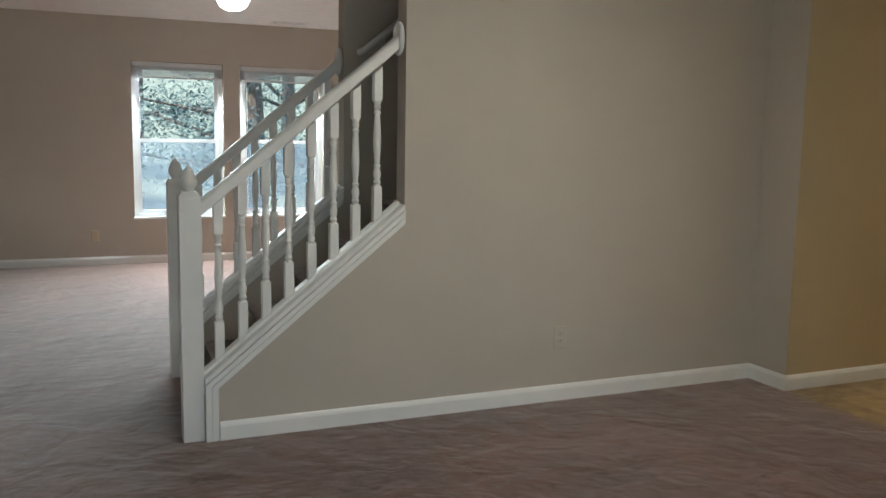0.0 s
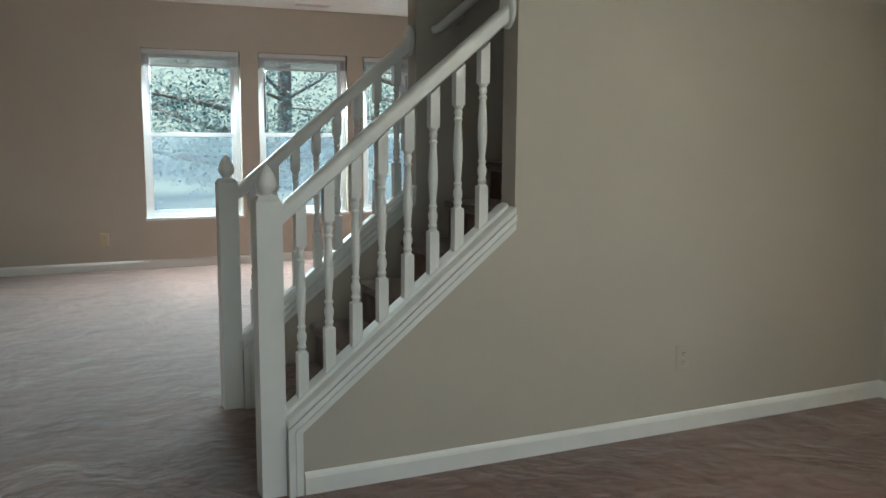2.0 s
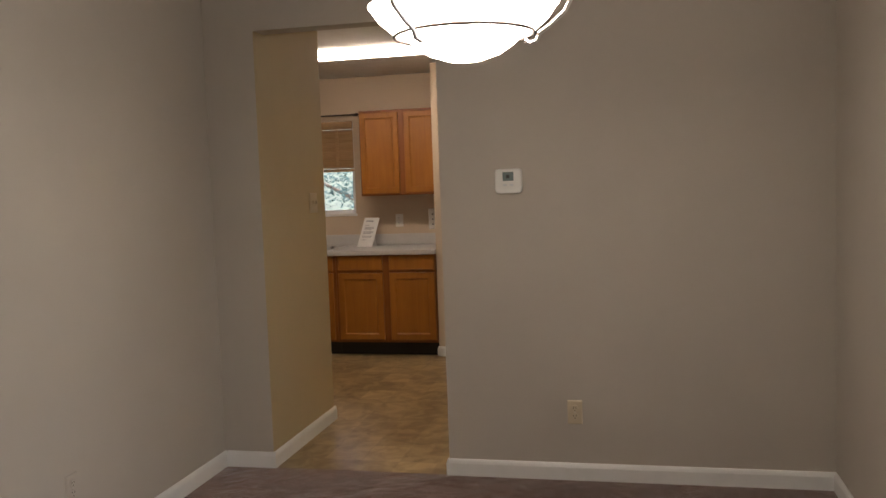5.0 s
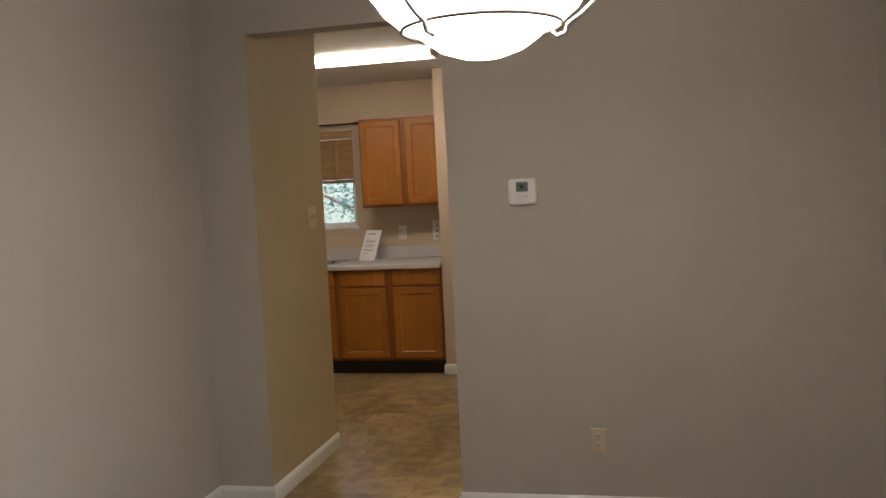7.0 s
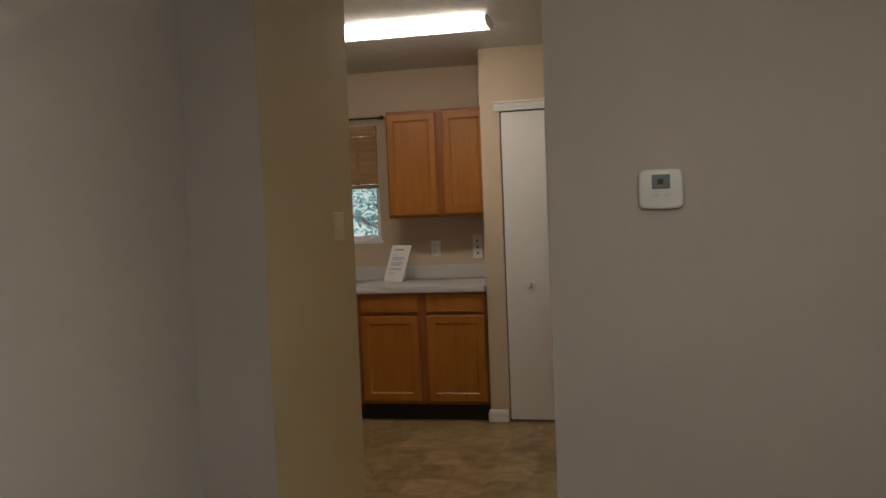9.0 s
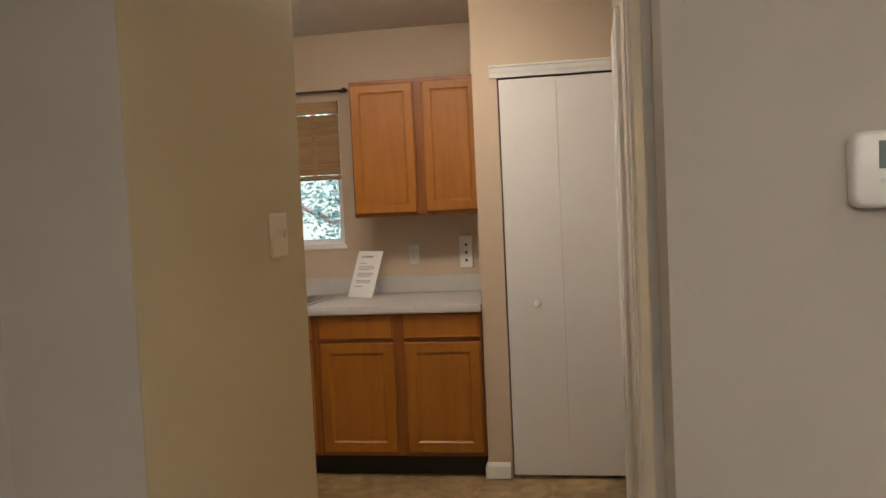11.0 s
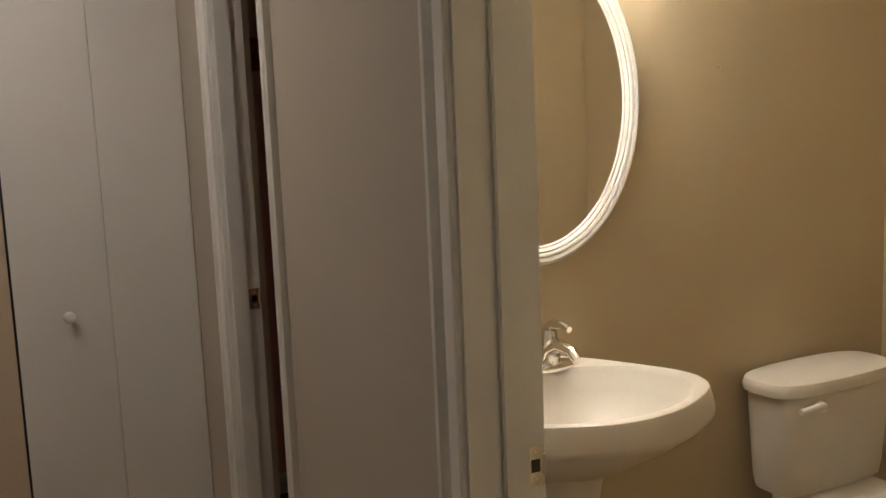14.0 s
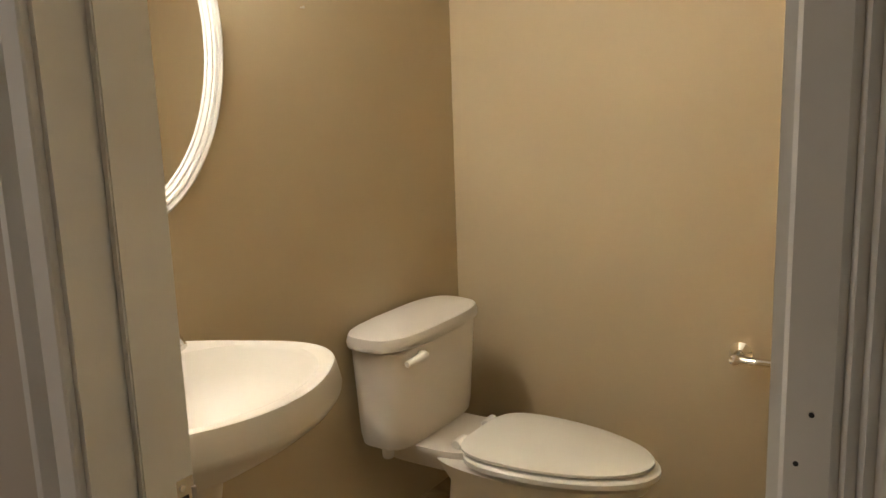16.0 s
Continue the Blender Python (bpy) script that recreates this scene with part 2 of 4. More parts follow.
def box(x0, x1, y0, y1, z0, z1, bevel=0.0, bm=None):
    b = bmesh.new()
    bmesh.ops.create_cube(b, size=1)
    bmesh.ops.transform(b, verts=b.verts, matrix=Matrix.Translation(((x0 + x1) / 2, (y0 + y1) / 2, (z0 + z1) / 2)) @ Matrix.Diagonal((x1 - x0, y1 - y0, z1 - z0, 1)))
    if bevel:
        bmesh.ops.bevel(b, geom=b.edges[:], offset=bevel, segments=2, affect="EDGES")
    return b if bm is None else merge(bm, b)


def merge(a, b, m=None):
    if m is not None:
        bmesh.ops.transform(b, verts=b.verts, matrix=m)
    me = bpy.data.meshes.new("tmp")
    b.to_mesh(me)
    b.free()
    a.from_mesh(me)
    bpy.data.meshes.remove(me)
    return a


def moved(bm, m):
    bmesh.ops.transform(bm, verts=bm.verts, matrix=m)
    return bm


def loft(rings, closed=True, caps=True):
    """A skin over rings of points, all of one length."""
    bm = bmesh.new()
    vs = [[bm.verts.new(p) for p in r] for r in rings]
    n = len(vs[0])
    for a, b in zip(vs, vs[1:]):
        for k in range(n if closed else n - 1):
            bm.faces.new((a[k], a[(k + 1) % n], b[(k + 1) % n], b[k]))
    if caps:
        bm.faces.new(vs[0])
        bm.faces.new(vs[-1][::-1])
    return bm


def slab(w, h, steps):
    """A plate in the local XY plane, built of inset rectangles: steps of (inset, height)."""
    return loft([[(sx * (w / 2 - i), sy * (h / 2 - i), z) for sx, sy in ((-1, -1), (1, -1), (1, 1), (-1, 1))] for i, z in steps])


def lathe(profile, seg=24):
    return loft([[(max(r, 1e-4) * math.cos(2 * math.pi * k / seg), max(r, 1e-4) * math.sin(2 * math.pi * k / seg), z) for k in range(seg)] for r, z in profile])


def tube(points, radius, seg=10):
    """A round bar along points; radius may be a list."""
    pts = [Vector(p) for p in points]
    rad = radius if isinstance(radius, (list, tuple)) else [radius] * len(pts)
    rings, up = [], None
    for k, p in enumerate(pts):
        d = (pts[min(k + 1, len(pts) - 1)] - pts[max(k - 1, 0)]).normalized()
        if up is None:
            up = d.orthogonal().normalized()
        up = (up - d * up.dot(d)).normalized()
        side = d.cross(up)
        rings.append([p + rad[k] * (math.cos(a) * up + math.sin(a) * side) for a in (2 * math.pi * j / seg for j in range(seg))])
    return loft(rings)


def prism(outline, direction):
    """A flat outline pushed along a direction."""
    d = Vector(direction)
    return loft([[Vector(p) for p in outline], [Vector(p) + d for p in outline]])


def facing(x, y, z, normal):
    """The pose of a plate whose local Z looks along a horizontal normal and local Y is up."""
    n, up = Vector(normal).normalized(), Vector((0, 0, 1))
    u = up.cross(n)
    return Matrix(((u.x, up.x, n.x, x), (u.y, up.y, n.y, y), (u.z, up.z, n.z, z), (0, 0, 0, 1)))


def wall(name, x0, x1, y0, y1, z0, z1, material, holes=(), label="painted drywall wall"):
    """A wall with thickness, along its longer side, with openings (from, to, bottom, top) cut through it."""
    along_x = (x1 - x0) >= (y1 - y0)
    a0, a1 = (x0, x1) if along_x else (y0, y1)
    bm, cuts = bmesh.new(), sorted(holes)
    spans, last = [], a0
    for h in cuts:
        spans += [(last, h[0], z0, z1), (h[0], h[1], z0, h[2]), (h[0], h[1], h[3], z1)]
        last = h[1]
    spans.append((last, a1, z0, z1))
    for p, q, lo, hi in spans:
        if q - p > 1e-4 and hi - lo > 1e-4:
            box(*((p, q, y0, y1) if along_x else (x0, x1, p, q)), lo, hi, bm=bm)
    bmesh.ops.remove_doubles(bm, verts=bm.verts, dist=1e-5)
    return tagged(part(name, bm, material), label, "wall", kind="structure")


# ---- the large structure ----
H = 2.44          # ceiling
YA, XB = 3.40, 4.015
YP, YT = 2.19, 3.125
XL, YN, YS = -0.59, 8.84, -2.2
XK, XE = 7.50, 4.935
BX, BY = 5.77, 0.19

WIN = [(1.05, 1.94), (2.11, 3.00), (3.165, 4.03)]
WZ0, WZ1 = 0.46, 2.02
KW = (3.77, 4.85, 1.19, 2.05)

tagged(part("floor", box(XL, XB, YS, YN, -0.15, 0), CARPET), "mauve-brown cut-pile carpet with brushed tracks", "floor", kind="structure")
tagged(part("floor_living_east", box(XB, 5.105, 4.56, YN, -0.15, 0), CARPET), "mauve-brown cut-pile carpet", "floor", kind="structure")
tagged(part("floor_kitchen", box(XB + 0.001, XK, 2.07, 5.7, -0.15, -0.002), VINYL), "tan stone-pattern sheet vinyl floor", "floor", kind="structure")
tagged(part("floor_bathroom", box(4.13, 5.89, BY - 0.1, 2.069, -0.15, -0.003), VINYL), "tan stone-pattern sheet vinyl floor", "floor", kind="structure")
tagged(part("floor_closet", box(5.891, 7.4, 0.9, 2.069, -0.15, -0.003), BARK), "dark closet floor", "floor", kind="structure")

wall("wall_stair_south", 1.91, XB, YA, YA + 0.11, 0, H + 2.6, WALL, label="beige painted wall beside the stairs")
bm = prism([(1.0, YA, 0), (1.91, YA, 0), (1.91, YA, 0.95), (1.0, YA, 0.208)], (0, 0.11, 0))
tagged(part("wall_stair_skirt_south", bm, WALL), "beige sloping wall below the stair balustrade", "wall", kind="structure")
wall("wall_stair_north", 1.93, 5.105, 4.45, 4.56, 0, H + 2.6, WALL, label="beige painted wall beside the stairs")
bm = prism([(1.06, 4.45, 0), (1.93, 4.45, 0), (1.93, 4.45, 0.95), (1.06, 4.45, 0.24)], (0, 0.11, 0))
tagged(part("wall_stair_skirt_north", bm, WALL), "beige sloping wall below the stair balustrade", "wall", kind="structure")
wall("wall_stair_top", XE, 5.105, 3.245, 4.449, 0, H + 2.6, KITCHEN)
wall("wall_dining_east", XB, XB + 0.12, YS, YA + 0.11, 0, H, WALL, holes=[(YP, YT + 0.004, -0.0, 2.243)], label="beige painted wall with a wide cased-less opening")
wall("wall_passage_north", XB + 0.002, XE, YT, YT + 0.12, 0, H - 0.001, WALLWARM, label="beige painted passage wall with warm light in its colour")
wall("wall_passage_south", XB + 0.12, 6.9, 2.07, YP, 0, H - 0.001, WALL, holes=[(4.319, 4.985, 0, 2.05), (5.90, 6.47, 0, 2.05)], label="beige painted wall with two door openings")
wall("wall_dining_south", 2.3, XB, 0.28, 0.40, 0, H, WALL)
wall("wall_west", XL - 0.12, XL, YS, YN, 0, H, WALL, label="beige painted wall")
# The two openings here are assumed, out of view, and let daylight in.
wall("wall_south", XL - 0.12, XB + 0.12, YS - 0.16, YS, 0, H, WALL, holes=[(-0.1, 0.9, 0.5, 2.05), (1.05, 2.05, 0.5, 2.05)])
wall("wall_north", XL - 0.12, 5.225, YN, YN + 0.16, 0, H, WALL, holes=[(a, b, WZ0, WZ1) for a, b in WIN], label="beige painted wall with three windows")
wall("wall_living_east", 5.105, 5.225, 4.56, YN, 0, H, WALL)
wall("wall_kitchen_east", XK, XK + 0.16, 2.0, 5.82, 0, H, KITCHEN, holes=[KW], label="cream painted kitchen wall with a window")
wall("wall_kitchen_north", 5.225, XK, 5.7, 5.82, 0, H, KITCHEN)
wall("wall_pantry_front", 6.90, 7.0, 2.07, 2.89, 0, H - 0.002, KITCHEN, holes=[(2.19, 2.765, 0, 2.03)], label="cream painted wall round the pantry doors")
wall("wall_pantry_side", 7.0, XK, 2.79, 2.89, 0, H - 0.002, KITCHEN)
wall("wall_bath_east", BX, BX + 0.12, 0.07, 2.07, 0, H, BATH, label="ochre painted bathroom wall")
wall("wall_bath_south", 4.135, BX, BY - 0.12, BY, 0, H, BATH, label="ochre painted bathroom wall")
wall("wall_bath_west", 4.135, 4.145, BY, 2.07, 0, H, BATH)
wall("wall_bath_north", 4.146, 4.302, 2.06, 2.069, 0, H, BATH)
wall("wall_closet_east", 7.28, 7.4, 0.9, 2.07, 0, H, CLOSET, label="rose painted closet wall")
wall("wall_closet_south", 5.89, 7.28, 0.9, 1.0, 0, H, CLOSET)
wall("wall_closet_west", 5.891, 5.897, 1.0, 2.069, 0, H, CLOSET)
bm = box(XL - 0.12, 5.225, YS - 0.12, YA, H, H + 0.1)
box(XL - 0.12, 1.55, YA, 4.56, H, H + 0.1, bm=bm)
box(XL - 0.12, 5.225, 4.56, YN + 0.16, H, H + 0.1, bm=bm)
tagged(part("ceiling", bm, CEILING), "white stippled ceiling", "ceiling", kind="structure")
bm = box(5.225, XK + 0.16, 0.0, 5.82, H, H + 0.1)
box(XB + 0.004, 5.225, 3.245, 3.40, H + 0.002, H + 0.09, bm=bm)
tagged(part("ceiling_kitchen", bm, CEILING), "white stippled kitchen ceiling", "ceiling", kind="structure")
# the upper stairwell
wall("wall_upper_west", 1.43, 1.55, YA, 4.56, H + 0.1, H + 2.6, WALL)
wall("wall_upper_south", 1.55, 1.91, YA, YA + 0.11, H, H + 2.6, WALL)
wall("wall_upper_north", 1.55, 1.93, 4.45, 4.56, H, H + 2.6, WALL)
tagged(part("ceiling_upper", box(1.43, 5.11, YA, 4.56, H + 2.6, H + 2.7), CEILING), "white upper ceiling", "ceiling", kind="structure")


# ---- trim ----
def baseboard(name, p, q, normal):
    """A skirting board from p to q on the floor, its face looking along normal."""
    n = Vector((*normal, 0))
    prof = ((0, 0), (0.014, 0), (0.014, 0.062), (0.010, 0.074), (0.0045, 0.083), (0, 0.083))
    a = [Vector((*p, 0)) + n * d + Vector((0, 0, z)) for d, z in prof]
    b = [Vector((*q, 0)) + n * d + Vector((0, 0, z)) for d, z in prof]
    return tagged(part(name, loft([a, b]), WHITE), "white painted wooden baseboard", "baseboard", kind="structure")


T = 0.014
baseboard("baseboard_stair_wall", (1.063, YA), (XB, YA), (0, -1))
baseboard("baseboard_return", (XB, YA - T), (XB, YT - T), (-1, 0))
baseboard("baseboard_passage", (XB, YT), (XE + T, YT), (0, -1))
baseboard("baseboard_passage_end", (XE, YT), (XE, 3.245), (1, 0))
baseboard("baseboard_thermostat_wall", (XB, YP), (XB, 0.40), (-1, 0))
baseboard("baseboard_opening_side", (XB - T, YP), (4.25, YP), (0, 1))
baseboard("baseboard_dining_south", (XB - T, 0.40), (2.3, 0.40), (0, 1))
baseboard("baseboard_north", (XL, YN), (5.105, YN), (0, -1))
baseboard("baseboard_west", (XL, YS), (XL, YN), (1, 0))
baseboard("baseboard_living_stairs", (1.06, 4.56), (5.105, 4.56), (0, 1))
baseboard("baseboard_pantry", (6.90, 2.89), (6.90, 2.775), (-1, 0))
baseboard("baseboard_pantry_return", (6.885, 2.89), (6.93, 2.89), (0, 1))
baseboard("baseboard_closet", (7.28, 1.0), (7.28, 2.07), (-1, 0))
baseboard("baseboard_hall", (5.06, YP), (5.83, YP), (0, 1))


def casing(name, x0, x1, top, y):
    """A fluted door casing round an opening in a wall that faces +y, mitred at the head."""
    w = 0.066
    prof = ((0.0, 0.0), (0.0, 0.010), (0.003, 0.0125), (0.027, 0.0145), (0.031, 0.0095), (0.035, 0.0155), (0.040, 0.0105), (0.044, 0.0165), (0.049, 0.0115), (0.053, 0.018), (0.062, 0.019), (w, 0.016), (w, 0.0))
    bm = bmesh.new()
    legs = (((x0, 0), (x0, top), -1), ((x1, 0), (x1, top), 1))
    for (xa, _), _, s in legs:
        lo = [(xa + s * a, y + d, 0) for a, d in prof]
        hi = [(xa + s * a, y + d, top + a) for a, d in prof]
        merge(bm, loft([lo, hi]))
    merge(bm, loft([[(x0 - a, y + d, top + a) for a, d in prof], [(x1 + a, y + d, top + a) for a, d in prof]]))
    return tagged(part(name, bm, WHITE), "white fluted wooden door casing", "door casing", kind="structure")


def jamb(name, x0, x1, top, y0, y1, stop_y0, stop_y1):
    bm = bmesh.new()
    for a, b, s in ((x0, x0 + 0.016, 1), (x1 - 0.016, x1, -1)):
        box(a, b, y0, y1, 0, top, bm=bm)
        e = (b, b + 0.011) if s > 0 else (a - 0.011, a)
        box(*e, stop_y0, stop_y1, 0, top - 0.016, bevel=0.002, bm=bm)
    box(x0 + 0.016, x1 - 0.016, y0, y1, top - 0.016, top, bm=bm)
    return tagged(part(name, bm, WHITE), "white painted door jamb with stops", "door jamb", kind="structure")


casing("trim_bathroom_door", 4.311, 4.985, 2.045, YP)
jamb("trim_bathroom_jamb", 4.303, 4.993, 2.05, 2.062, YP + 0.002, 2.094, 2.138)
casing("trim_closet_door", 5.905, 6.465, 2.045, YP)
jamb("trim_closet_jamb", 5.897, 6.473, 2.05, 2.092, YP + 0.002, 2.13, YP - 0.012)
# head casing over the pantry doors
bm = loft([[(6.90, y, 2.03), (6.884, y, 2.03), (6.88, y, 2.05), (6.876, y, 2.055), (6.872, y, 2.075), (6.864, y, 2.08), (6.864, y, 2.088), (6.90, y, 2.088)] for y in (2.205, 2.80)])
tagged(part("trim_pantry_head", bm, WHITE), "white moulded head casing", "door casing", kind="structure")


# ---- windows ----
def window(name, m, w, h, rail, screen=True, fw=0.045, sw=0.034):
    """A white double-hung window in its opening, in the local XY plane, looking along local Z into the room."""
    win = tagged(new(name), "white vinyl double-hung window in a drywall opening", "window", kind="structure")
    win.matrix_world = m

    def frame_bm(x0, x1, y0, y1, z0, z1, wd):
        bm = bmesh.new()
        box(x0, x0 + wd, y0, y1, z0, z1, bevel=0.003, bm=bm)
        box(x1 - wd, x1, y0, y1, z0, z1, bevel=0.003, bm=bm)
        box(x0 + wd, x1 - wd, y0, y0 + wd, z0, z1, bevel=0.003, bm=bm)
        box(x0 + wd, x1 - wd, y1 - wd, y1, z0, z1, bevel=0.003, bm=bm)
        return bm
    a, b = w / 2, h / 2
    part("window_frame", frame_bm(-a, a, -b, b, -0.13, -0.06, fw), VINYLWHITE, win)
    part("upper_sash", frame_bm(-a + fw - 0.004, a - fw + 0.004, rail - 0.02, b - fw + 0.004, -0.122, -0.10, sw), VINYLWHITE, win)
    part("lower_sash", frame_bm(-a + fw - 0.004, a - fw + 0.004, -b + fw - 0.004, rail + 0.02, -0.096, -0.068, sw + 0.004), VINYLWHITE, win)
    part("window_sill", box(-a - 0.012, a + 0.012, -b - 0.012, -b + 0.012, -0.058, 0.012, bevel=0.004), WHITE, win)
    for nm, y0, y1, z in (("upper_pane", rail + sw - 0.02, b - fw - sw + 0.004, -0.111), ("lower_pane", -b + fw + sw, rail + 0.016 - sw, -0.082)):
        p = part(nm, box(-a + fw + sw - 0.004, a - fw - sw + 0.004, y0, y1, z - 0.002, z + 0.002), GLASS, win)
        p.visible_shadow = False
    if screen:
        p = part("insect_screen", box(-a + fw, a - fw, -b + fw, rail, -0.128, -0.127), SCREEN, win)
        p.visible_shadow = False
    return win


def raised_blind(m, w, top, drop):
    """A pleated stack of slats drawn up under its headrail."""
    bl = thing("window_blind", "pale raised slat blind stacked under its headrail", "blind", group="living room blinds")
    bl.matrix_world = m
    part("headrail", box(-w / 2, w / 2, top - 0.045, top, -0.055, -0.012, bevel=0.003), BLINDGREY, bl)
    n = 9
    for k in range(n):
        z = top - 0.05 - (drop - 0.065) * k / (n - 1)
        part("slat", box(-w / 2 + 0.004, w / 2 - 0.004, z - 0.0035, z, -0.056, -0.010), BLINDGREY, bl)
    part("bottom_rail", box(-w / 2 + 0.004, w / 2 - 0.004, top - drop - 0.012, top - drop + 0.006, -0.052, -0.014, bevel=0.003), VINYLWHITE, bl)
    part("wand", tube([(-w / 2 + 0.06, top - 0.04, -0.006), (-w / 2 + 0.065, top - 0.72, -0.004)], 0.004, 6), BLINDGREY, bl)


WH = WZ1 - WZ0
for k, (a, b) in enumerate(WIN):
    m = facing((a + b) / 2, YN, (WZ0 + WZ1) / 2, (0, -1, 0))
    window(f"window_{k + 1}", m, b - a, WH, 1.24 - (WZ0 + WZ1) / 2)
    raised_blind(m, b - a - 0.02, WH / 2 - 0.004, 0.145)
# unseen south windows, assumed from the cool light on the stair wall
for k, (a, b) in enumerate(((-0.1, 0.9), (1.05, 2.05))):
    window(f"window_{k + 5}", facing((a + b) / 2, YS, 1.275, (0, 1, 0)), b - a, 1.55, 0.0)
mk = facing(XK, (KW[0] + KW[1]) / 2, (KW[2] + KW[3]) / 2, (-1, 0, 0))
window("window_4", mk, KW[1] - KW[0], KW[3] - KW[2], 0.04, screen=False, fw=0.022, sw=0.022)

blind = thing("bamboo_blind", "woven tan wooden blind half lowered over the sink window", "blind")
blind.matrix_world = mk
kw, kh = KW[1] - KW[0], KW[3] - KW[2]
part("valance", box(-kw / 2 + 0.005, kw / 2 - 0.005, kh / 2 - 0.075, kh / 2 - 0.004, -0.01, 0.016, bevel=0.003), BAMBOO, blind)
for k in range(9):
    y = kh / 2 - 0.098 - 0.039 * k
    s = part("slat", moved(box(-kw / 2 + 0.01, kw / 2 - 0.01, -0.0205, 0.0205, -0.0015, 0.0015), pose(0, y, -0.02, 12, 0, 0)), BAMBOO, blind)
for x in (-kw / 2 + 0.16, 0.0, kw / 2 - 0.16):
    part("tape", box(x - 0.014, x + 0.014, kh / 2 - 0.45, kh / 2 - 0.075, -0.004, -0.002), BAMBOO, blind)
part("bottom_rail", box(-kw / 2 + 0.01, kw / 2 - 0.01, kh / 2 - 0.462, kh / 2 - 0.435, -0.035, -0.008, bevel=0.004), BAMBOO, blind)

rod = thing("curtain_rod", "thin dark bronze curtain rod above the kitchen window", "curtain rod", (XK, 4.3, 2.10))
part("bar", tube([(-0.05, -0.57, 0), (-0.05, 0.6, 0)], 0.007), BRONZE, rod)
for s in (-1, 1):
    part("finial", moved(lathe([(0.003, -0.02), (0.012, -0.014), (0.017, 0), (0.012, 0.012), (0.004, 0.02)], 12), pose(-0.05, s * 0.585, 0, 90)), BRONZE, rod)
    part("bracket", box(-0.05, 0.0, s * 0.55 - 0.006, s * 0.55 + 0.006, -0.008, 0.006, bevel=0.002), BRONZE, rod)


# ---- stairs ----
SL, RISE, RUN, X0 = 0.816, 0.1919, 0.2352, 1.17
stairs = tagged(new("stairs"), "carpeted straight staircase rising between two balustrades", "stairs", kind="structure")
stepmesh = None
for k in range(12):
    if stepmesh is None:
        prof = [(0.0, 0.0), (0.0, RISE - 0.05), (-0.022, RISE - 0.038), (-0.03, RISE - 0.018), (-0.022, RISE - 0.004), (-0.008, RISE), (RUN + 0.02, RISE), (RUN + 0.02, 0.0)]
        bm = loft([[(x, y, z) for x, z in prof] for y in (3.514, 4.446)])
        st = part("step", bm, CARPET, stairs, "brown carpeted step", smooth=True)
        stepmesh = st.data
    else:
        st = new("step", stepmesh)
        st.parent = stairs
    st.location = (X0 + RUN * k, 0, RISE * k)


def sloped(name, y0, y1, x0, x1, z0, thick, material, parent, slope=SL, label="", bevel=0.004, square=True):
    """A straight member along the flight; z0 is its lower edge at x0."""
    z1 = z0 + slope * (x1 - x0)
    b = bevel
    sec = ((y0, 0 + b), (y0 + b, 0), (y1 - b, 0), (y1, b), (y1, thick - b), (y1 - b, thick), (y0 + b, thick), (y0, thick - b))
    return part(name, loft([[(x0, y, z0 + h) for y, h in sec], [(x1, y, z1 + h) for y, h in sec]]), material, parent, label)


def baluster_bm(length):
    s, lo, hi = 0.019, 0.155, 0.125
    bm = loft([[(a * s, b * s, z + (a * s * SL if z <= 0 else 0)) for a, b in ((-1, -1), (1, -1), (1, 1), (-1, 1))] for z in (-0.012, lo)])
    q = length - hi
    prof = [(0.018, lo), (0.0125, lo + 0.008), (0.0175, lo + 0.02), (0.0125, lo + 0.032), (0.017, lo + 0.046), (0.0185, lo + 0.062), (0.0115, lo + 0.082),
            (0.017, lo + 0.094), (0.011, lo + 0.104), (0.0135, lo + 0.13), (0.0185, lo + 0.19), (0.0175, lo + 0.24), (0.0135, q - 0.085), (0.0115, q - 0.062), (0.017, q - 0.052),
            (0.0115, q - 0.042), (0.0165, q - 0.026), (0.0125, q - 0.014), (0.018, q - 0.004), (0.018, q)]
    merge(bm, lathe(prof, 14))
    merge(bm, loft([[(a * s, b * s, z + (a * s * SL if z > q else 0)) for a, b in ((-1, -1), (1, -1), (1, 1), (-1, 1))] for z in (q, length + 0.012)]))
    return bm


def newel(parent, x, y, top=1.075):
    s = 0.045
    rings = []
    for h, r in ((0, s), (0.0, s), (top - 0.012, s), (top, s - 0.008), (top + 0.008, s - 0.014)):
        rings.append([(x + a * r, y + b * r, h) for a, b in ((-1, -1), (1, -1), (1, 1), (-1, 1))])
    part("newel_post", loft(rings[1:]), WHITE, parent)
    part("finial", moved(lathe([(0.026, 0), (0.020, 0.008), (0.023, 0.016), (0.034, 0.03), (0.0365, 0.046), (0.032, 0.066), (0.021, 0.09), (0.010, 0.105), (0.002, 0.112)], 20), pose(x, y, top + 0.004)), WHITE, parent, smooth=True)


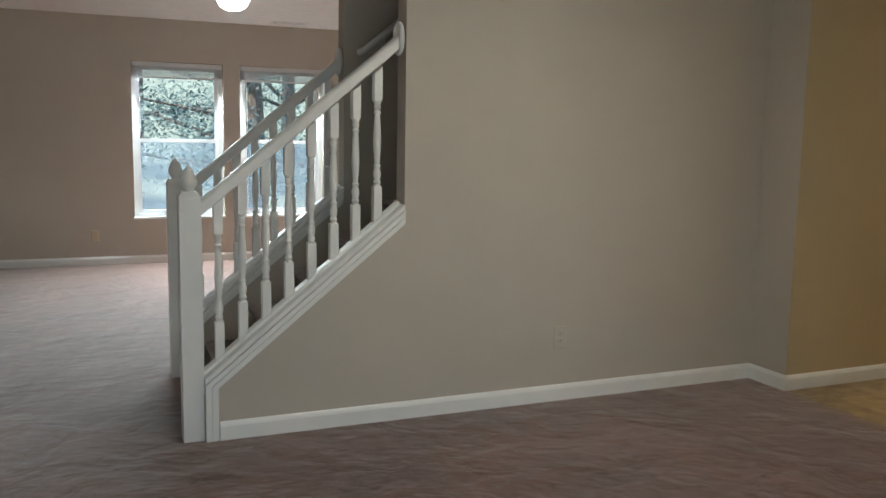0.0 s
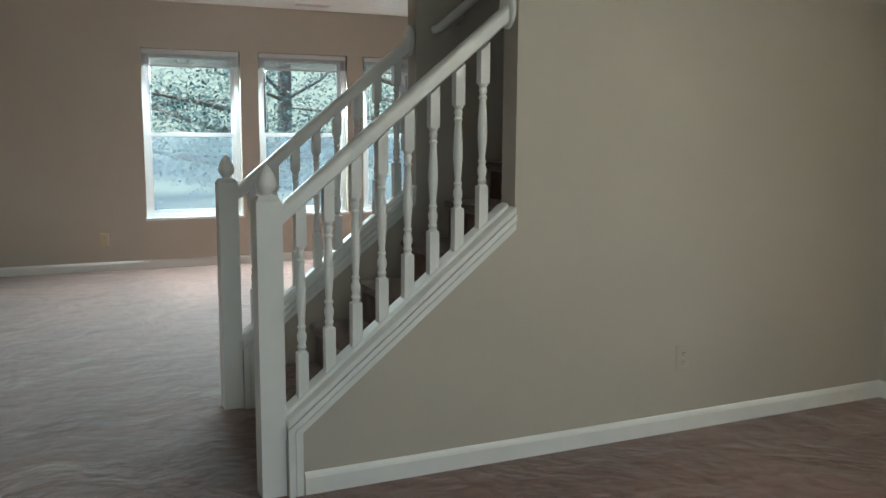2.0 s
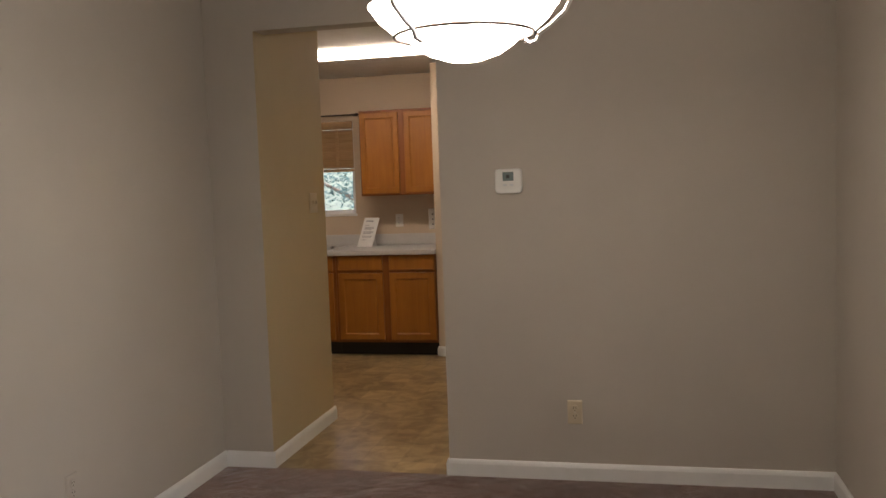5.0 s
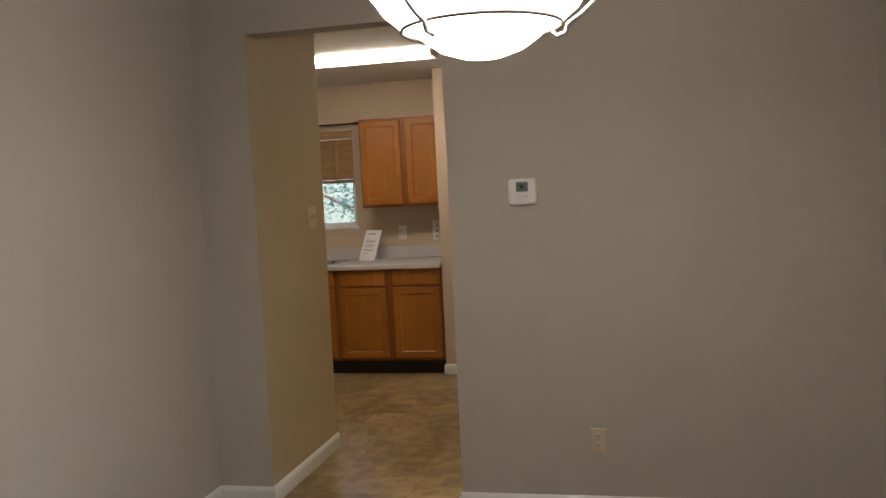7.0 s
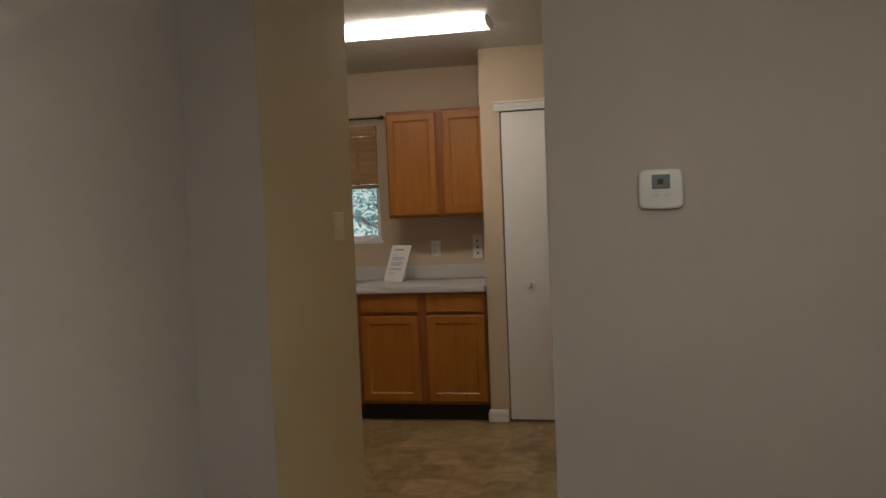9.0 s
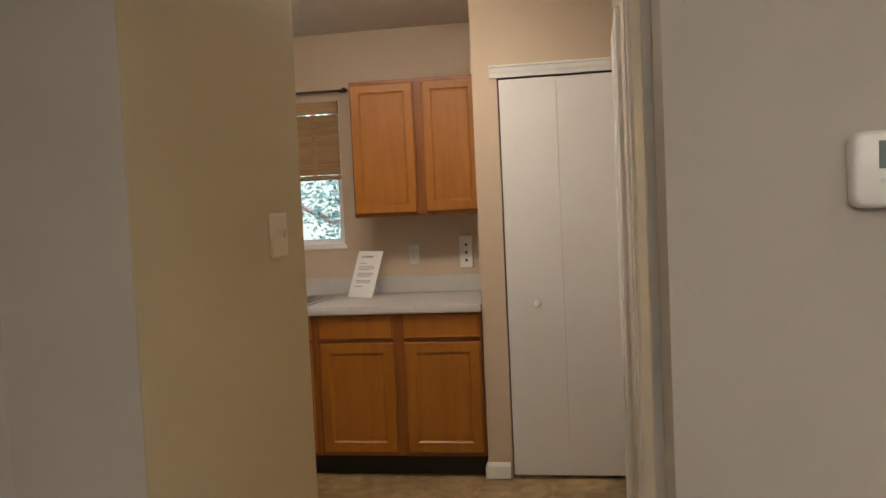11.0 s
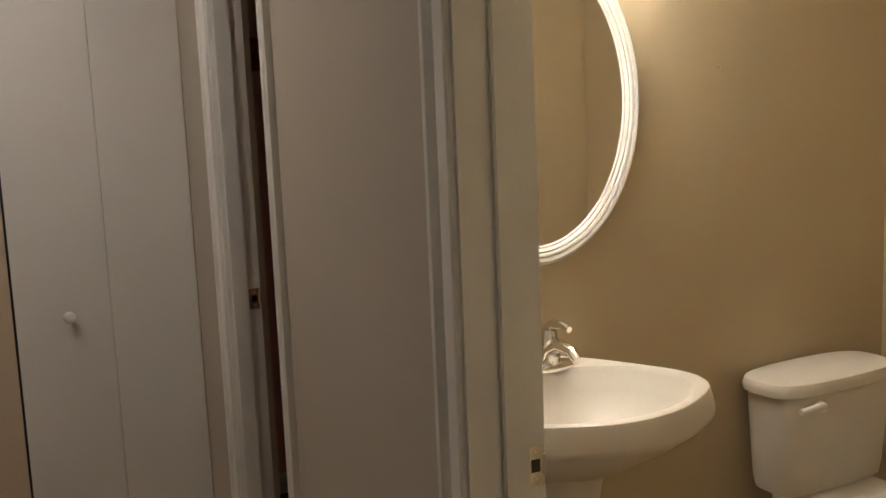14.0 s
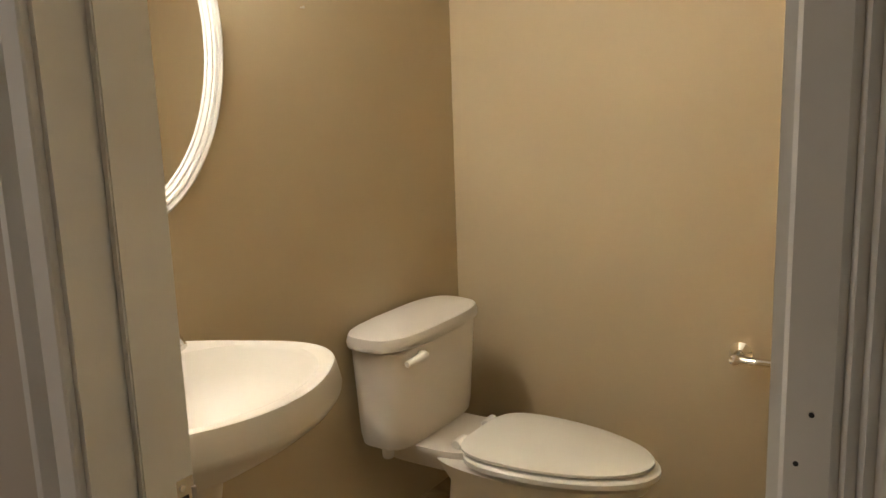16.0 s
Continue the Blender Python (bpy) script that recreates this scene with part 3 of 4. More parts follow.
def balustrade(y, nx, x_last, face, label):
    """Newel, closed stringer cap, turned balusters and handrail; face is the side on which the skirt trim shows."""
    b = thing("stair_balustrade", label, "balustrade", (0, 0, 0), "stair balustrades")
    newel(b, nx, y)
    cap = lambda x: 0.300 + SL * (x - 1.031)
    sloped("cap", y - 0.078, y + 0.078, nx + 0.045, x_last, cap(nx + 0.045) - 0.02, 0.026, WHITE, b)
    sloped("shoe_fillet", y - 0.028, y + 0.028, nx + 0.045, x_last - 0.01, cap(nx + 0.045) + 0.004, 0.022, WHITE, b)
    # a moulded frame under the cap on both faces, turned down beside the newel
    xa = nx + 0.046
    under = lambda x, d: cap(x) - d
    for s in (-1, 1):
        f = y + s * 0.055
        xe = x_last + (0.006 if s == face else 0)
        for nm, depth, w0, w1, d0, d1 in (("skirt_board", 0.005, 0.0, 0.056, 0.021, 0.092), ("skirt_moulding", 0.019, 0.0, 0.022, 0.027, 0.052), ("skirt_bead", 0.014, 0.028, 0.051, 0.059, 0.086)):
            edge = [(xa + w0, 0), (xa + w1, 0), (xa + w1, under(xa + w1, d1)), (xe, under(xe, d1)), (xe, under(xe, d0)), (xa + w0, under(xa + w0, d0))]
            part(nm, prism([(x, f, z) for x, z in edge], (0, s * depth, 0)), WHITE, b)
    foot = lambda x: cap(x) + 0.022
    rail = lambda x: 0.975 + 0.835 * (x - 1.0) + (nx - 0.96) * -0.8
    first = None
    for k in range(8):
        x = nx + 0.118 + 0.1025 * k
        if first is None:
            first = baluster_bm(0.667)
            me = part("baluster", first, WHITE, b, smooth=True).data
            o = [c for c in b.children if c.name.startswith("baluster")][0]
        else:
            o = new("baluster", me)
            o.parent = b
        o.location = (x, y, foot(x))
    x1 = x_last - 0.012
    z0 = rail(nx + 0.04)
    sec = ((-0.028, 0.0), (0.028, 0.0), (0.033, 0.006), (0.033, 0.045), (0.029, 0.058), (0.018, 0.067), (-0.018, 0.067), (-0.029, 0.058), (-0.033, 0.045), (-0.033, 0.006))
    part("handrail", loft([[(x, y + a, z0 + 0.835 * (x - nx - 0.04) + c) for a, c in sec] for x in (nx + 0.04, x1)]), WHITE, b, smooth=True)
    # oval rosette between the rail's end and the wall
    plate = [(0.052, 0.0), (0.056, 0.004), (0.056, 0.014), (0.050, 0.020), (0.01, 0.020)]
    part("rail_rosette", moved(lathe(plate, 28), Matrix.Translation((x_last - 0.002, y, rail(x_last) + 0.036)) @ pose(0, 0, 0, 0, -90) @ Matrix.Diagonal((1.35, 1, 1, 1))), WHITE, b, smooth=True)
    return b


balustrade(3.455, 0.958, 1.905, -1, "white wooden balustrade with turned balusters on the dining side")
balustrade(4.505, 1.012, 1.925, 1, "white wooden balustrade with turned balusters on the living side")
hr = thing("wall_handrail", "white wall-mounted stair handrail on metal brackets", "handrail", (2.03, 4.395, 1.80))
part("rail", tube([(-0.02, 0.03, -0.01), (0.0, 0, 0)] + [(0.35 * k, 0, 0.35 * k * 0.81) for k in range(1, 9)], 0.021, 12), WHITE, hr, smooth=True)
for x in (0.12, 1.1, 2.1):
    part("bracket", tube([(x, 0.052, x * 0.81 - 0.07), (x, 0.02, x * 0.81 - 0.07), (x, 0.0, x * 0.81 - 0.045), (x, 0, x * 0.81 - 0.015)], 0.007, 8), NICKEL, hr)


# ---- wall plates and small fixtures ----
def outlet(x, y, z, normal, material, label):
    o = thing("wall_outlet", label, "outlet", group="wall outlets")
    o.matrix_world = facing(x, y, z, normal)
    part("plate", slab(0.071, 0.115, [(0, 0), (0, 0.003), (0.005, 0.006)]), material, o)
    for dy in (-0.0195, 0.0195):
        soc = part("socket", moved(lathe([(0.0165, 0.005), (0.0165, 0.0085), (0.015, 0.0092)], 18), pose(0, dy, 0)), material, o)
        for dx in (-0.0063, 0.0063):
            part("slot", box(dx - 0.0012, dx + 0.0012, dy - 0.001, dy + 0.0075, 0.0088, 0.0098), DARK, soc)
        part("slot", moved(lathe([(0.0024, 0.0088), (0.0024, 0.0098)], 8), pose(0, dy - 0.0085, 0)), DARK, soc)
    part("screw", lathe([(0.003, 0.006), (0.003, 0.0072), (0.001, 0.0076)], 8), NICKEL, o)


outlet(2.76, YA, 0.33, (0, -1, 0), WALL, "painted-over duplex outlet in the beige wall")
outlet(XB, 1.566, 0.332, (-1, 0, 0), ALMOND, "almond duplex outlet in the beige wall")
outlet(0.675, YN, 0.29, (0, -1, 0), ALMOND, "almond duplex outlet in the beige wall")
outlet(XK, 3.36, 1.127, (-1, 0, 0), PLASTIC, "white duplex outlet above the counter")

sw = thing("light_switch", "cream double toggle switch plate on the passage wall", "switch")
sw.matrix_world = facing(4.735, YT, 1.36, (0, -1, 0))
part("plate", slab(0.117, 0.117, [(0, 0), (0, 0.003), (0.005, 0.0065)]), ALMOND, sw)
for dx in (-0.023, 0.023):
    part("toggle", loft([[(dx + a * 0.005, b * 0.009 + s, z) for a, b in ((-1, -1), (1, -1), (1, 1), (-1, 1))] for z, s in ((0.006, 0), (0.017, 0.006))]), ALMOND, sw)
    for dy in (-0.03, 0.03):
        part("screw", moved(lathe([(0.0028, 0.006), (0.0028, 0.0072)], 8), pose(dx, dy, 0)), NICKEL, sw)

ph = thing("phone_jack_plate", "white two-gang tall wall plate with jacks", "wall plate")
ph.matrix_world = facing(XK, 3.045, 1.135, (-1, 0, 0))
part("plate", slab(0.078, 0.185, [(0, 0), (0, 0.012), (0.006, 0.017)]), PLASTIC, ph)
for dy in (0.04, -0.005, -0.05):
    part("jack", moved(slab(0.014, 0.014, [(0, 0), (0, 0.002)]), pose(0, dy, 0.0165)), DARK, ph)

th = thing("thermostat", "white wall thermostat with a grey display", "thermostat")
th.matrix_world = facing(XB, 1.853, 1.447, (-1, 0, 0))
part("housing", loft([[((0.065 - i) * c * (abs(c) ** -0.72 if abs(c) > 1e-3 else 0), (0.059 - i) * s * (abs(s) ** -0.72 if abs(s) > 1e-3 else 0), z)
                       for c, s in ((math.cos(2 * math.pi * k / 40 + 0.01), math.sin(2 * math.pi * k / 40 + 0.01)) for k in range(40))]
                      for i, z in ((0, 0), (0, 0.018), (0.004, 0.024), (0.008, 0.026))]), PLASTIC, th, smooth=True)
part("display", moved(slab(0.052, 0.042, [(0, 0), (0, 0.002), (0.002, 0.0025)]), pose(0, 0.022, 0.0255)), LCD, th)
for dx in (-0.016, 0.016):
    part("button", moved(slab(0.017, 0.008, [(0, 0), (0, 0.002), (0.001, 0.003)]), pose(dx, -0.018, 0.0255)), BLINDGREY, th)
part("digits", box(-0.009, 0.007, 0.014, 0.03, 0.0279, 0.0285), DARK, th)

ch = thing("door_chime", "small white box fixed high on the beige wall", "chime")
ch.matrix_world = facing(XL, 8.66, 2.04, (1, 0, 0))
part("housing", slab(0.10, 0.13, [(0, 0), (0, 0.03), (0.008, 0.038)]), PLASTIC, ch)
part("grille", moved(slab(0.06, 0.03, [(0, 0), (0, 0.001)]), pose(0, -0.02, 0.038)), BLINDGREY, ch)

# ---- lamps ----
pen = thing("pendant_lamp", "lit frosted glass bowl pendant in a twisted nickel frame", "pendant lamp", (2.285, 1.72, 1.775))
bowl = [(0.004, 0.0), (0.05, 0.005), (0.10, 0.022), (0.135, 0.045), (0.155, 0.062), (0.162, 0.066), (0.20, 0.085), (0.235, 0.115), (0.255, 0.145), (0.262, 0.152), (0.255, 0.155), (0.228, 0.122), (0.19, 0.092), (0.15, 0.07), (0.095, 0.032), (0.004, 0.010)]
part("bowl", lathe(bowl, 48), glow("lit_frosted_glass", WARM, PENDANT), pen, smooth=True)
ring = [(0.192 * math.cos(a), 0.192 * math.sin(a), 0.072) for a in (2 * math.pi * k / 64 for k in range(65))]
part("ring", tube(ring, 0.0045, 8), BRONZE, pen, smooth=True)
for k in range(3):
    a = 2 * math.pi * k / 3 + 0.55
    pts = [(0.165, 0.050), (0.178, 0.040), (0.198, 0.046), (0.205, 0.066), (0.235, 0.085), (0.275, 0.12), (0.298, 0.165), (0.29, 0.215), (0.255, 0.27), (0.19, 0.33), (0.11, 0.39), (0.03, 0.44)]
    part("arm", tube([(r * math.cos(a), r * math.sin(a), z) for r, z in pts], 0.0065, 8), NICKEL, pen, smooth=True)
part("stem", tube([(0, 0, 0.43), (0, 0, 0.62)], 0.009), NICKEL, pen)
part("canopy", lathe([(0.02, 0.61), (0.055, 0.635), (0.065, 0.665), (0.02, 0.665)], 24), NICKEL, pen, smooth=True)

tl = thing("fluorescent_light", "lit white wraparound fluorescent ceiling fixture", "ceiling light", (6.0, 3.27, H))
prof = [(-0.10, -0.006), (-0.094, -0.036), (-0.072, -0.054), (0.072, -0.054), (0.094, -0.036), (0.10, -0.006)]
part("diffuser", loft([[(x, y, z) for x, z in prof] for y in (-0.595, 0.595)]), glow("lit_acrylic", TUBE_TINT, TUBE), tl)
for s in (-1, 1):
    part("end_cap", loft([[(x * 1.06, s * y, z * 1.06 - 0.0005) for x, z in prof] for y in (0.596, 0.612)]), PLASTIC, tl)
part("base_plate", box(-0.09, 0.09, -0.6, 0.6, -0.006, 0.0), PLASTIC, tl)

dm = thing("ceiling_dome_light", "lit white glass dome ceiling light", "ceiling light", (1.73, 6.9, H))
part("dome", lathe([(0.004, -0.14), (0.06, -0.132), (0.105, -0.105), (0.13, -0.06), (0.135, -0.03), (0.125, -0.015), (0.05, -0.012)], 32), glow("lit_dome_glass", WARM, DOME), dm, smooth=True)
part("rim", lathe([(0.14, -0.028), (0.15, -0.02), (0.15, 0.0), (0.10, 0.0)], 32), PLASTIC, dm, smooth=True)

vt = thing("ceiling_vent", "white slotted ceiling air register", "vent", (2.55, 8.48, H))
part("frame", slab(0.36, 0.16, [(0, 0), (0, -0.004), (0.012, -0.008), (0.02, -0.004)]), PLASTIC, vt)
for k in range(7):
    part("slat", moved(box(-0.15, 0.15, -0.006, 0.006, -0.0008, 0.0008), pose(0, -0.045 + 0.015 * k, -0.008, 35, 0, 0)), BLINDGREY, vt)
part("duct", box(-0.155, 0.155, -0.055, 0.055, -0.0048, -0.0042), DARK, vt)

# Unseen fixture, added above the mirror to light the bathroom; its form is assumed.
vl = thing("assumed_vanity_light", "assumed three-shade bathroom bar light, lit, out of view above the mirror", "wall light", (BX, 1.55, 2.12))
part("back_plate", box(-0.025, 0, -0.3, 0.3, -0.05, 0.05, bevel=0.006), NICKEL, vl)
for y in (-0.21, 0, 0.21):
    part("arm", tube([(-0.02, y, 0), (-0.085, y, 0), (-0.09, y, -0.02)], 0.009), NICKEL, vl)
    part("shade", moved(lathe([(0.02, 0), (0.035, -0.02), (0.055, -0.10), (0.06, -0.12), (0.05, -0.115), (0.01, -0.03)], 20), pose(-0.09, y, -0.02)), glow("lit_shade_glass", (1, 0.92, 0.78), VANITY), vl, smooth=True)


# ---- kitchen ----
def panel_door(w, h, stile=0.055):
    return slab(w, h, [(0, 0), (0, 0.014), (0.005, 0.019), (stile - 0.004, 0.019), (stile + 0.004, 0.012), (stile + 0.016, 0.0105), (stile + 0.018, 0.0115)])


def base_cabinet(y0, y1, bays, label):
    c = thing("base_cabinet", label, "cabinet", (6.89, (y0 + y1) / 2, 0), "base cabinets")
    w = (y1 - y0) / 2
    # body in the darkened maple, as shade between the fronts
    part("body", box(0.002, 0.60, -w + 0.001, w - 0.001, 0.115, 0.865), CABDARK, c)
    part("toe_kick", box(0.065, 0.08, -w + 0.001, w - 0.001, 0, 0.115), BLACK, c)
    for a, b in bays:
        m = lambda z: Matrix.Translation((0, (a + b) / 2 - (y0 + y1) / 2, 0)) @ facing(0.002, 0, z, (-1, 0, 0))
        part("drawer_front", moved(slab(b - a, 0.125, [(0, 0), (0, 0.014), (0.006, 0.019), (0.010, 0.019), (0.013, 0.0175), (0.016, 0.019)]), m(0.796)), CAB, c)
        part("door", moved(panel_door(b - a, 0.575), m(0.425)), CAB, c)
    return c


base_cabinet(2.895, 3.775, [(2.905, 3.298), (3.356, 3.752)], "honey maple base cabinet with two drawers and two doors")
base_cabinet(3.775, 4.72, [(3.80, 4.22), (4.275, 4.695)], "honey maple sink base cabinet with two doors")
base_cabinet(4.72, 5.69, [(4.745, 5.18), (5.23, 5.665)], "honey maple base cabinet in the far corner of the kitchen")

ctr = thing("countertop", "grey laminate kitchen countertop with a low backsplash", "countertop", (6.845, 2.892, 0.865))
SK = (3.85, 4.54)
bm = box(0.0, 0.02, 0.0, 2.80, 0.0, 0.04, bevel=0.008)
box(0.018, 0.13, 0.0, 2.80, 0.002, 0.0395, bm=bm)
box(0.54, 0.655, 0.0, 2.80, 0.002, 0.0395, bm=bm)
box(0.13, 0.54, 0.0, SK[0] - 2.892, 0.002, 0.0395, bm=bm)
box(0.13, 0.54, SK[1] - 2.892, 2.80, 0.002, 0.0395, bm=bm)
part("slab", bm, LAMINATE, ctr)
part("backsplash", box(0.636, 0.655, 0.0, 2.80, 0.04, 0.142, bevel=0.006), LAMINATE, ctr)
sink = thing("kitchen_sink", "stainless steel drop-in kitchen sink", "sink", (6.975, SK[0], 0.905))
bm = loft([[(x0, y0, z), (x1, y0, z), (x1, y1, z), (x0, y1, z)] for x0, x1, y0, y1, z in ((-0.025, 0.435, -0.025, 0.715, 0.0), (-0.022, 0.432, -0.022, 0.712, 0.005), (0.01, 0.35, 0.015, 0.675, 0.004), (0.022, 0.34, 0.03, 0.66, -0.02), (0.03, 0.33, 0.04, 0.65, -0.17))], caps=False)
bm.faces.new([v for v in bm.verts if abs(v.co.z + 0.17) < 1e-5])
part("basin", bm, STEEL, sink)
fc = thing("kitchen_faucet", "dark tall kitchen faucet behind the sink", "faucet", (7.36, 4.24, 0.91))
part("base", lathe([(0.03, 0), (0.03, 0.008), (0.02, 0.02), (0.019, 0.11), (0.014, 0.125), (0.002, 0.13)], 16), BRONZE, fc, smooth=True)
part("spout", tube([(0, 0, 0.10), (-0.03, 0, 0.17), (-0.10, 0, 0.20), (-0.17, 0, 0.17), (-0.19, 0, 0.12)], 0.011), BRONZE, fc, smooth=True)
part("lever", tube([(0, 0, 0.12), (0.0, -0.03, 0.16), (0, -0.04, 0.19)], 0.006), BRONZE, fc)
win_latch = thing("window_ornament", "small dark object on the kitchen window sill", "ornament", (7.46, 4.22, 1.202))
part("body", moved(lathe([(0.004, 0), (0.022, 0.006), (0.026, 0.018), (0.018, 0.03), (0.004, 0.034)], 14), Matrix.Diagonal((0.8, 1.7, 1, 1))), DARK, win_latch, smooth=True)

up = thing("wall_cabinet", "honey maple wall cabinet with two panelled doors", "cabinet", (7.20, 3.25, 1.36))
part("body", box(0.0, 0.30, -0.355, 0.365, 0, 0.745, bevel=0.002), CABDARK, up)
for a, b in ((2.905, 3.207), (3.258, 3.605)):
    part("door", moved(panel_door(b - a, 0.705, 0.05), Matrix.Translation((0, (a + b) / 2 - 3.25, 0)) @ facing(0.0, 0, 0.372, (-1, 0, 0))), CAB, up)
    part("bumper", box(-0.004, 0.0, (a + b) / 2 - 3.25 + 0.1, (a + b) / 2 - 3.25 + 0.106, 0.006, 0.012), DARK, up)

nt_ = thing("notice_card", "white printed notice leaning on the backsplash", "notice", (7.30, 3.64, 0.906))
mcard = Matrix.Translation((0, 0, 0)) @ pose(0, 0, 0, 0, 0, -28) @ pose(0, 0, 0, 0, 24, 0) @ facing(0, 0, 0.14, (-1, 0, 0))
part("sheet", moved(slab(0.19, 0.28, [(0, 0), (0, 0.002)]), mcard), PAPER, nt_)
for k, (w, y) in enumerate(((0.07, 0.105), (0.05, 0.065), (0.115, 0.045), (0.12, 0.035), (0.09, 0.025), (0.12, 0.005), (0.12, -0.005), (0.10, -0.015), (0.12, -0.04), (0.11, -0.05), (0.06, -0.075))):
    part("text_line", moved(slab(w, 0.0045 if k else 0.012, [(0, 0), (0, 0.0006)]), mcard @ pose(-0.062 + w / 2 + (0.02 if k == 0 else 0), y, 0.002)), INK, nt_)
part("prop", moved(box(-0.02, 0.02, -0.14, 0.02, -0.004, -0.001), Matrix.Translation((0, 0, 0)) @ pose(0, 0, 0, 0, 0, -28) @ pose(0.13, 0, 0, 0, -16, 0) @ facing(0, 0, 0.14, (-1, 0, 0))), PAPER, nt_)
part("mark", moved(slab(0.012, 0.016, [(0, 0), (0, 0.0006)]), mcard @ pose(-0.055, 0.105, 0.002)), INK, nt_)

# bifold pantry doors
bif = tagged(new("door_1"), "white flush bifold pantry door, closed", "door", kind="structure")
for y0, y1 in ((2.4735, 2.757), (2.192, 2.4725)):
    part("door_leaf", box(6.902, 6.932, y0, y1, 0.018, 2.02, bevel=0.002), DOORWHITE, bif)
part("knob", moved(lathe([(0.008, 0), (0.008, 0.012), (0.017, 0.02), (0.019, 0.028), (0.014, 0.036), (0.002, 0.039)], 18), facing(6.902, 2.603, 0.90, (-1, 0, 0))), WHITE, bif, "white round knob", smooth=True)
# Near-black strips stand for the shade in the gaps above and beside the leaves.
part("head_gap_shade", box(6.905, 6.96, 2.192, 2.764, 2.0205, 2.029), DARK, bif)
part("side_gap_shade", box(6.9335, 6.94, 2.757, 2.7645, 0, 2.02), DARK, bif)


# ---- door hardware ----
def strike(x, y, z, s):
    o = thing("strike_plate", "worn metal strike plate let into the door jamb", "strike plate", group="strike plates")
    o.matrix_world = facing(x, y, z, (-1, 0, 0))
    bm = box(-0.038, 0.004, 0.010, 0.031, 0, 0.0018)
    box(-0.038, 0.004, -0.031, -0.010, 0, 0.0018, bm=bm)
    box(-0.038, -0.020, -0.010, 0.010, 0, 0.0018, bm=bm)
    box(-0.004, 0.004, -0.010, 0.010, 0, 0.0018, bm=bm)
    part("plate", bm, CHROME, o)
    part("lip", tube([(0.004, -0.016, 0.001), (0.004, 0.016, 0.001)], 0.0035, 8), NICKEL, o)
    part("latch_hole", box(-0.020, -0.004, -0.010, 0.010, 0.0, 0.0007), DARK, o)
    for dy in (-0.020, 0.020):
        part("screw", moved(lathe([(0.0038, 0.0018), (0.0038, 0.0028), (0.0015, 0.003)], 10), pose(-0.012, dy, 0)), NICKEL, o)


strike(4.977, 2.068, 0.916, 1)
strike(6.457, 2.100, 0.963, 1)
for x, y, z in ((4.2945, 2.2034, 1.198), (4.3015, 2.2030, 1.168)):
    h = thing("screw_hole", "small dark screw hole in the white door trim", "screw hole", group="screw holes")
    h.matrix_world = facing(x, y, z, (0, 1, 0))
    part("hole", lathe([(0.0016, 0), (0.0016, 0.0004)], 8), DARK, h)
shelf = thing("closet_shelf", "brown wooden closet shelf on a cleat", "shelf", (7.28, 1.5, 1.78))
part("board", box(-0.30, 0, -0.5, 0.56, 0.0, 0.02, bevel=0.003), CABDARK, shelf)
part("cleat", box(-0.018, 0, -0.5, 0.56, -0.07, 0.0), CABDARK, shelf)

# ---- bathroom ----
mir = thing("oval_mirror", "oval wall mirror in a white moulded frame", "mirror", (BX, 1.553, 1.50))
A, B = 0.334, 0.42
seg = 72
oval = lambda i, x: [(-x, (A - i) * math.cos(2 * math.pi * k / seg), (B - i) * math.sin(2 * math.pi * k / seg)) for k in range(seg)]
part("frame", loft([oval(i, x) for i, x in ((0, 0), (0.0, 0.012), (0.004, 0.02), (0.010, 0.024), (0.018, 0.022), (0.020, 0.018), (0.024, 0.022), (0.029, 0.020), (0.031, 0.015), (0.036, 0.017), (0.040, 0.014), (0.042, 0.010), (0.047, 0.010), (0.050, 0.006), (0.050, 0.0))], caps=False), WHITE, mir, smooth=True)
bm = bmesh.new()
bm.faces.new([bm.verts.new(p) for p in oval(0.0495, 0.006)])
part("glass", bm, MIRROR, mir)


def spline(pts, n):
    """A smooth closed or open run through a few points."""
    out = []
    for k in range(len(pts) - 1):
        p0, p1, p2, p3 = (Vector(pts[min(max(k + d, 0), len(pts) - 1)]) for d in (-1, 0, 1, 2))
        for j in range(n):
            t = j / n
            out.append(0.5 * ((2 * p1) + (p2 - p0) * t + (2 * p0 - 5 * p1 + 4 * p2 - p3) * t * t + (3 * p1 - p0 - 3 * p2 + p3) * t ** 3))
    return out + [Vector(pts[-1])]


# pedestal sink: local x into the room, y along the wall
ps = thing("pedestal_sink", "white porcelain pedestal sink with a wide oval basin", "sink", (BX, 1.63, 0))
half = [(0.0, 0.0), (0.0, 0.13), (0.015, 0.155), (0.08, 0.205), (0.18, 0.255), (0.29, 0.302), (0.37, 0.304), (0.44, 0.262), (0.50, 0.17), (0.535, 0.08), (0.545, 0.0)]
rim = [(p.x, p.y) for p in spline([(a, b, 0) for a, b in half], 5)]
rim = rim + [(x, -y) for x, y in reversed(rim[1:-1])]


def ring_at(scale, z, cx=0.26, inset=0.0):
    return [(-(cx + (x - cx) * scale), y * scale, z) for x, y in rim]


outer = [(0.40, 0.655), (0.60, 0.690), (0.78, 0.722), (0.90, 0.748), (0.97, 0.764), (0.995, 0.773), (1.0, 0.784), (0.968, 0.826), (0.957, 0.834), (0.94, 0.836)]
inner = lambda k, z: [(-(0.302 - 0.202 * k * math.cos(2 * math.pi * i / len(rim))), 0.264 * k * math.sin(2 * math.pi * i / len(rim)), z) for i in range(len(rim))]
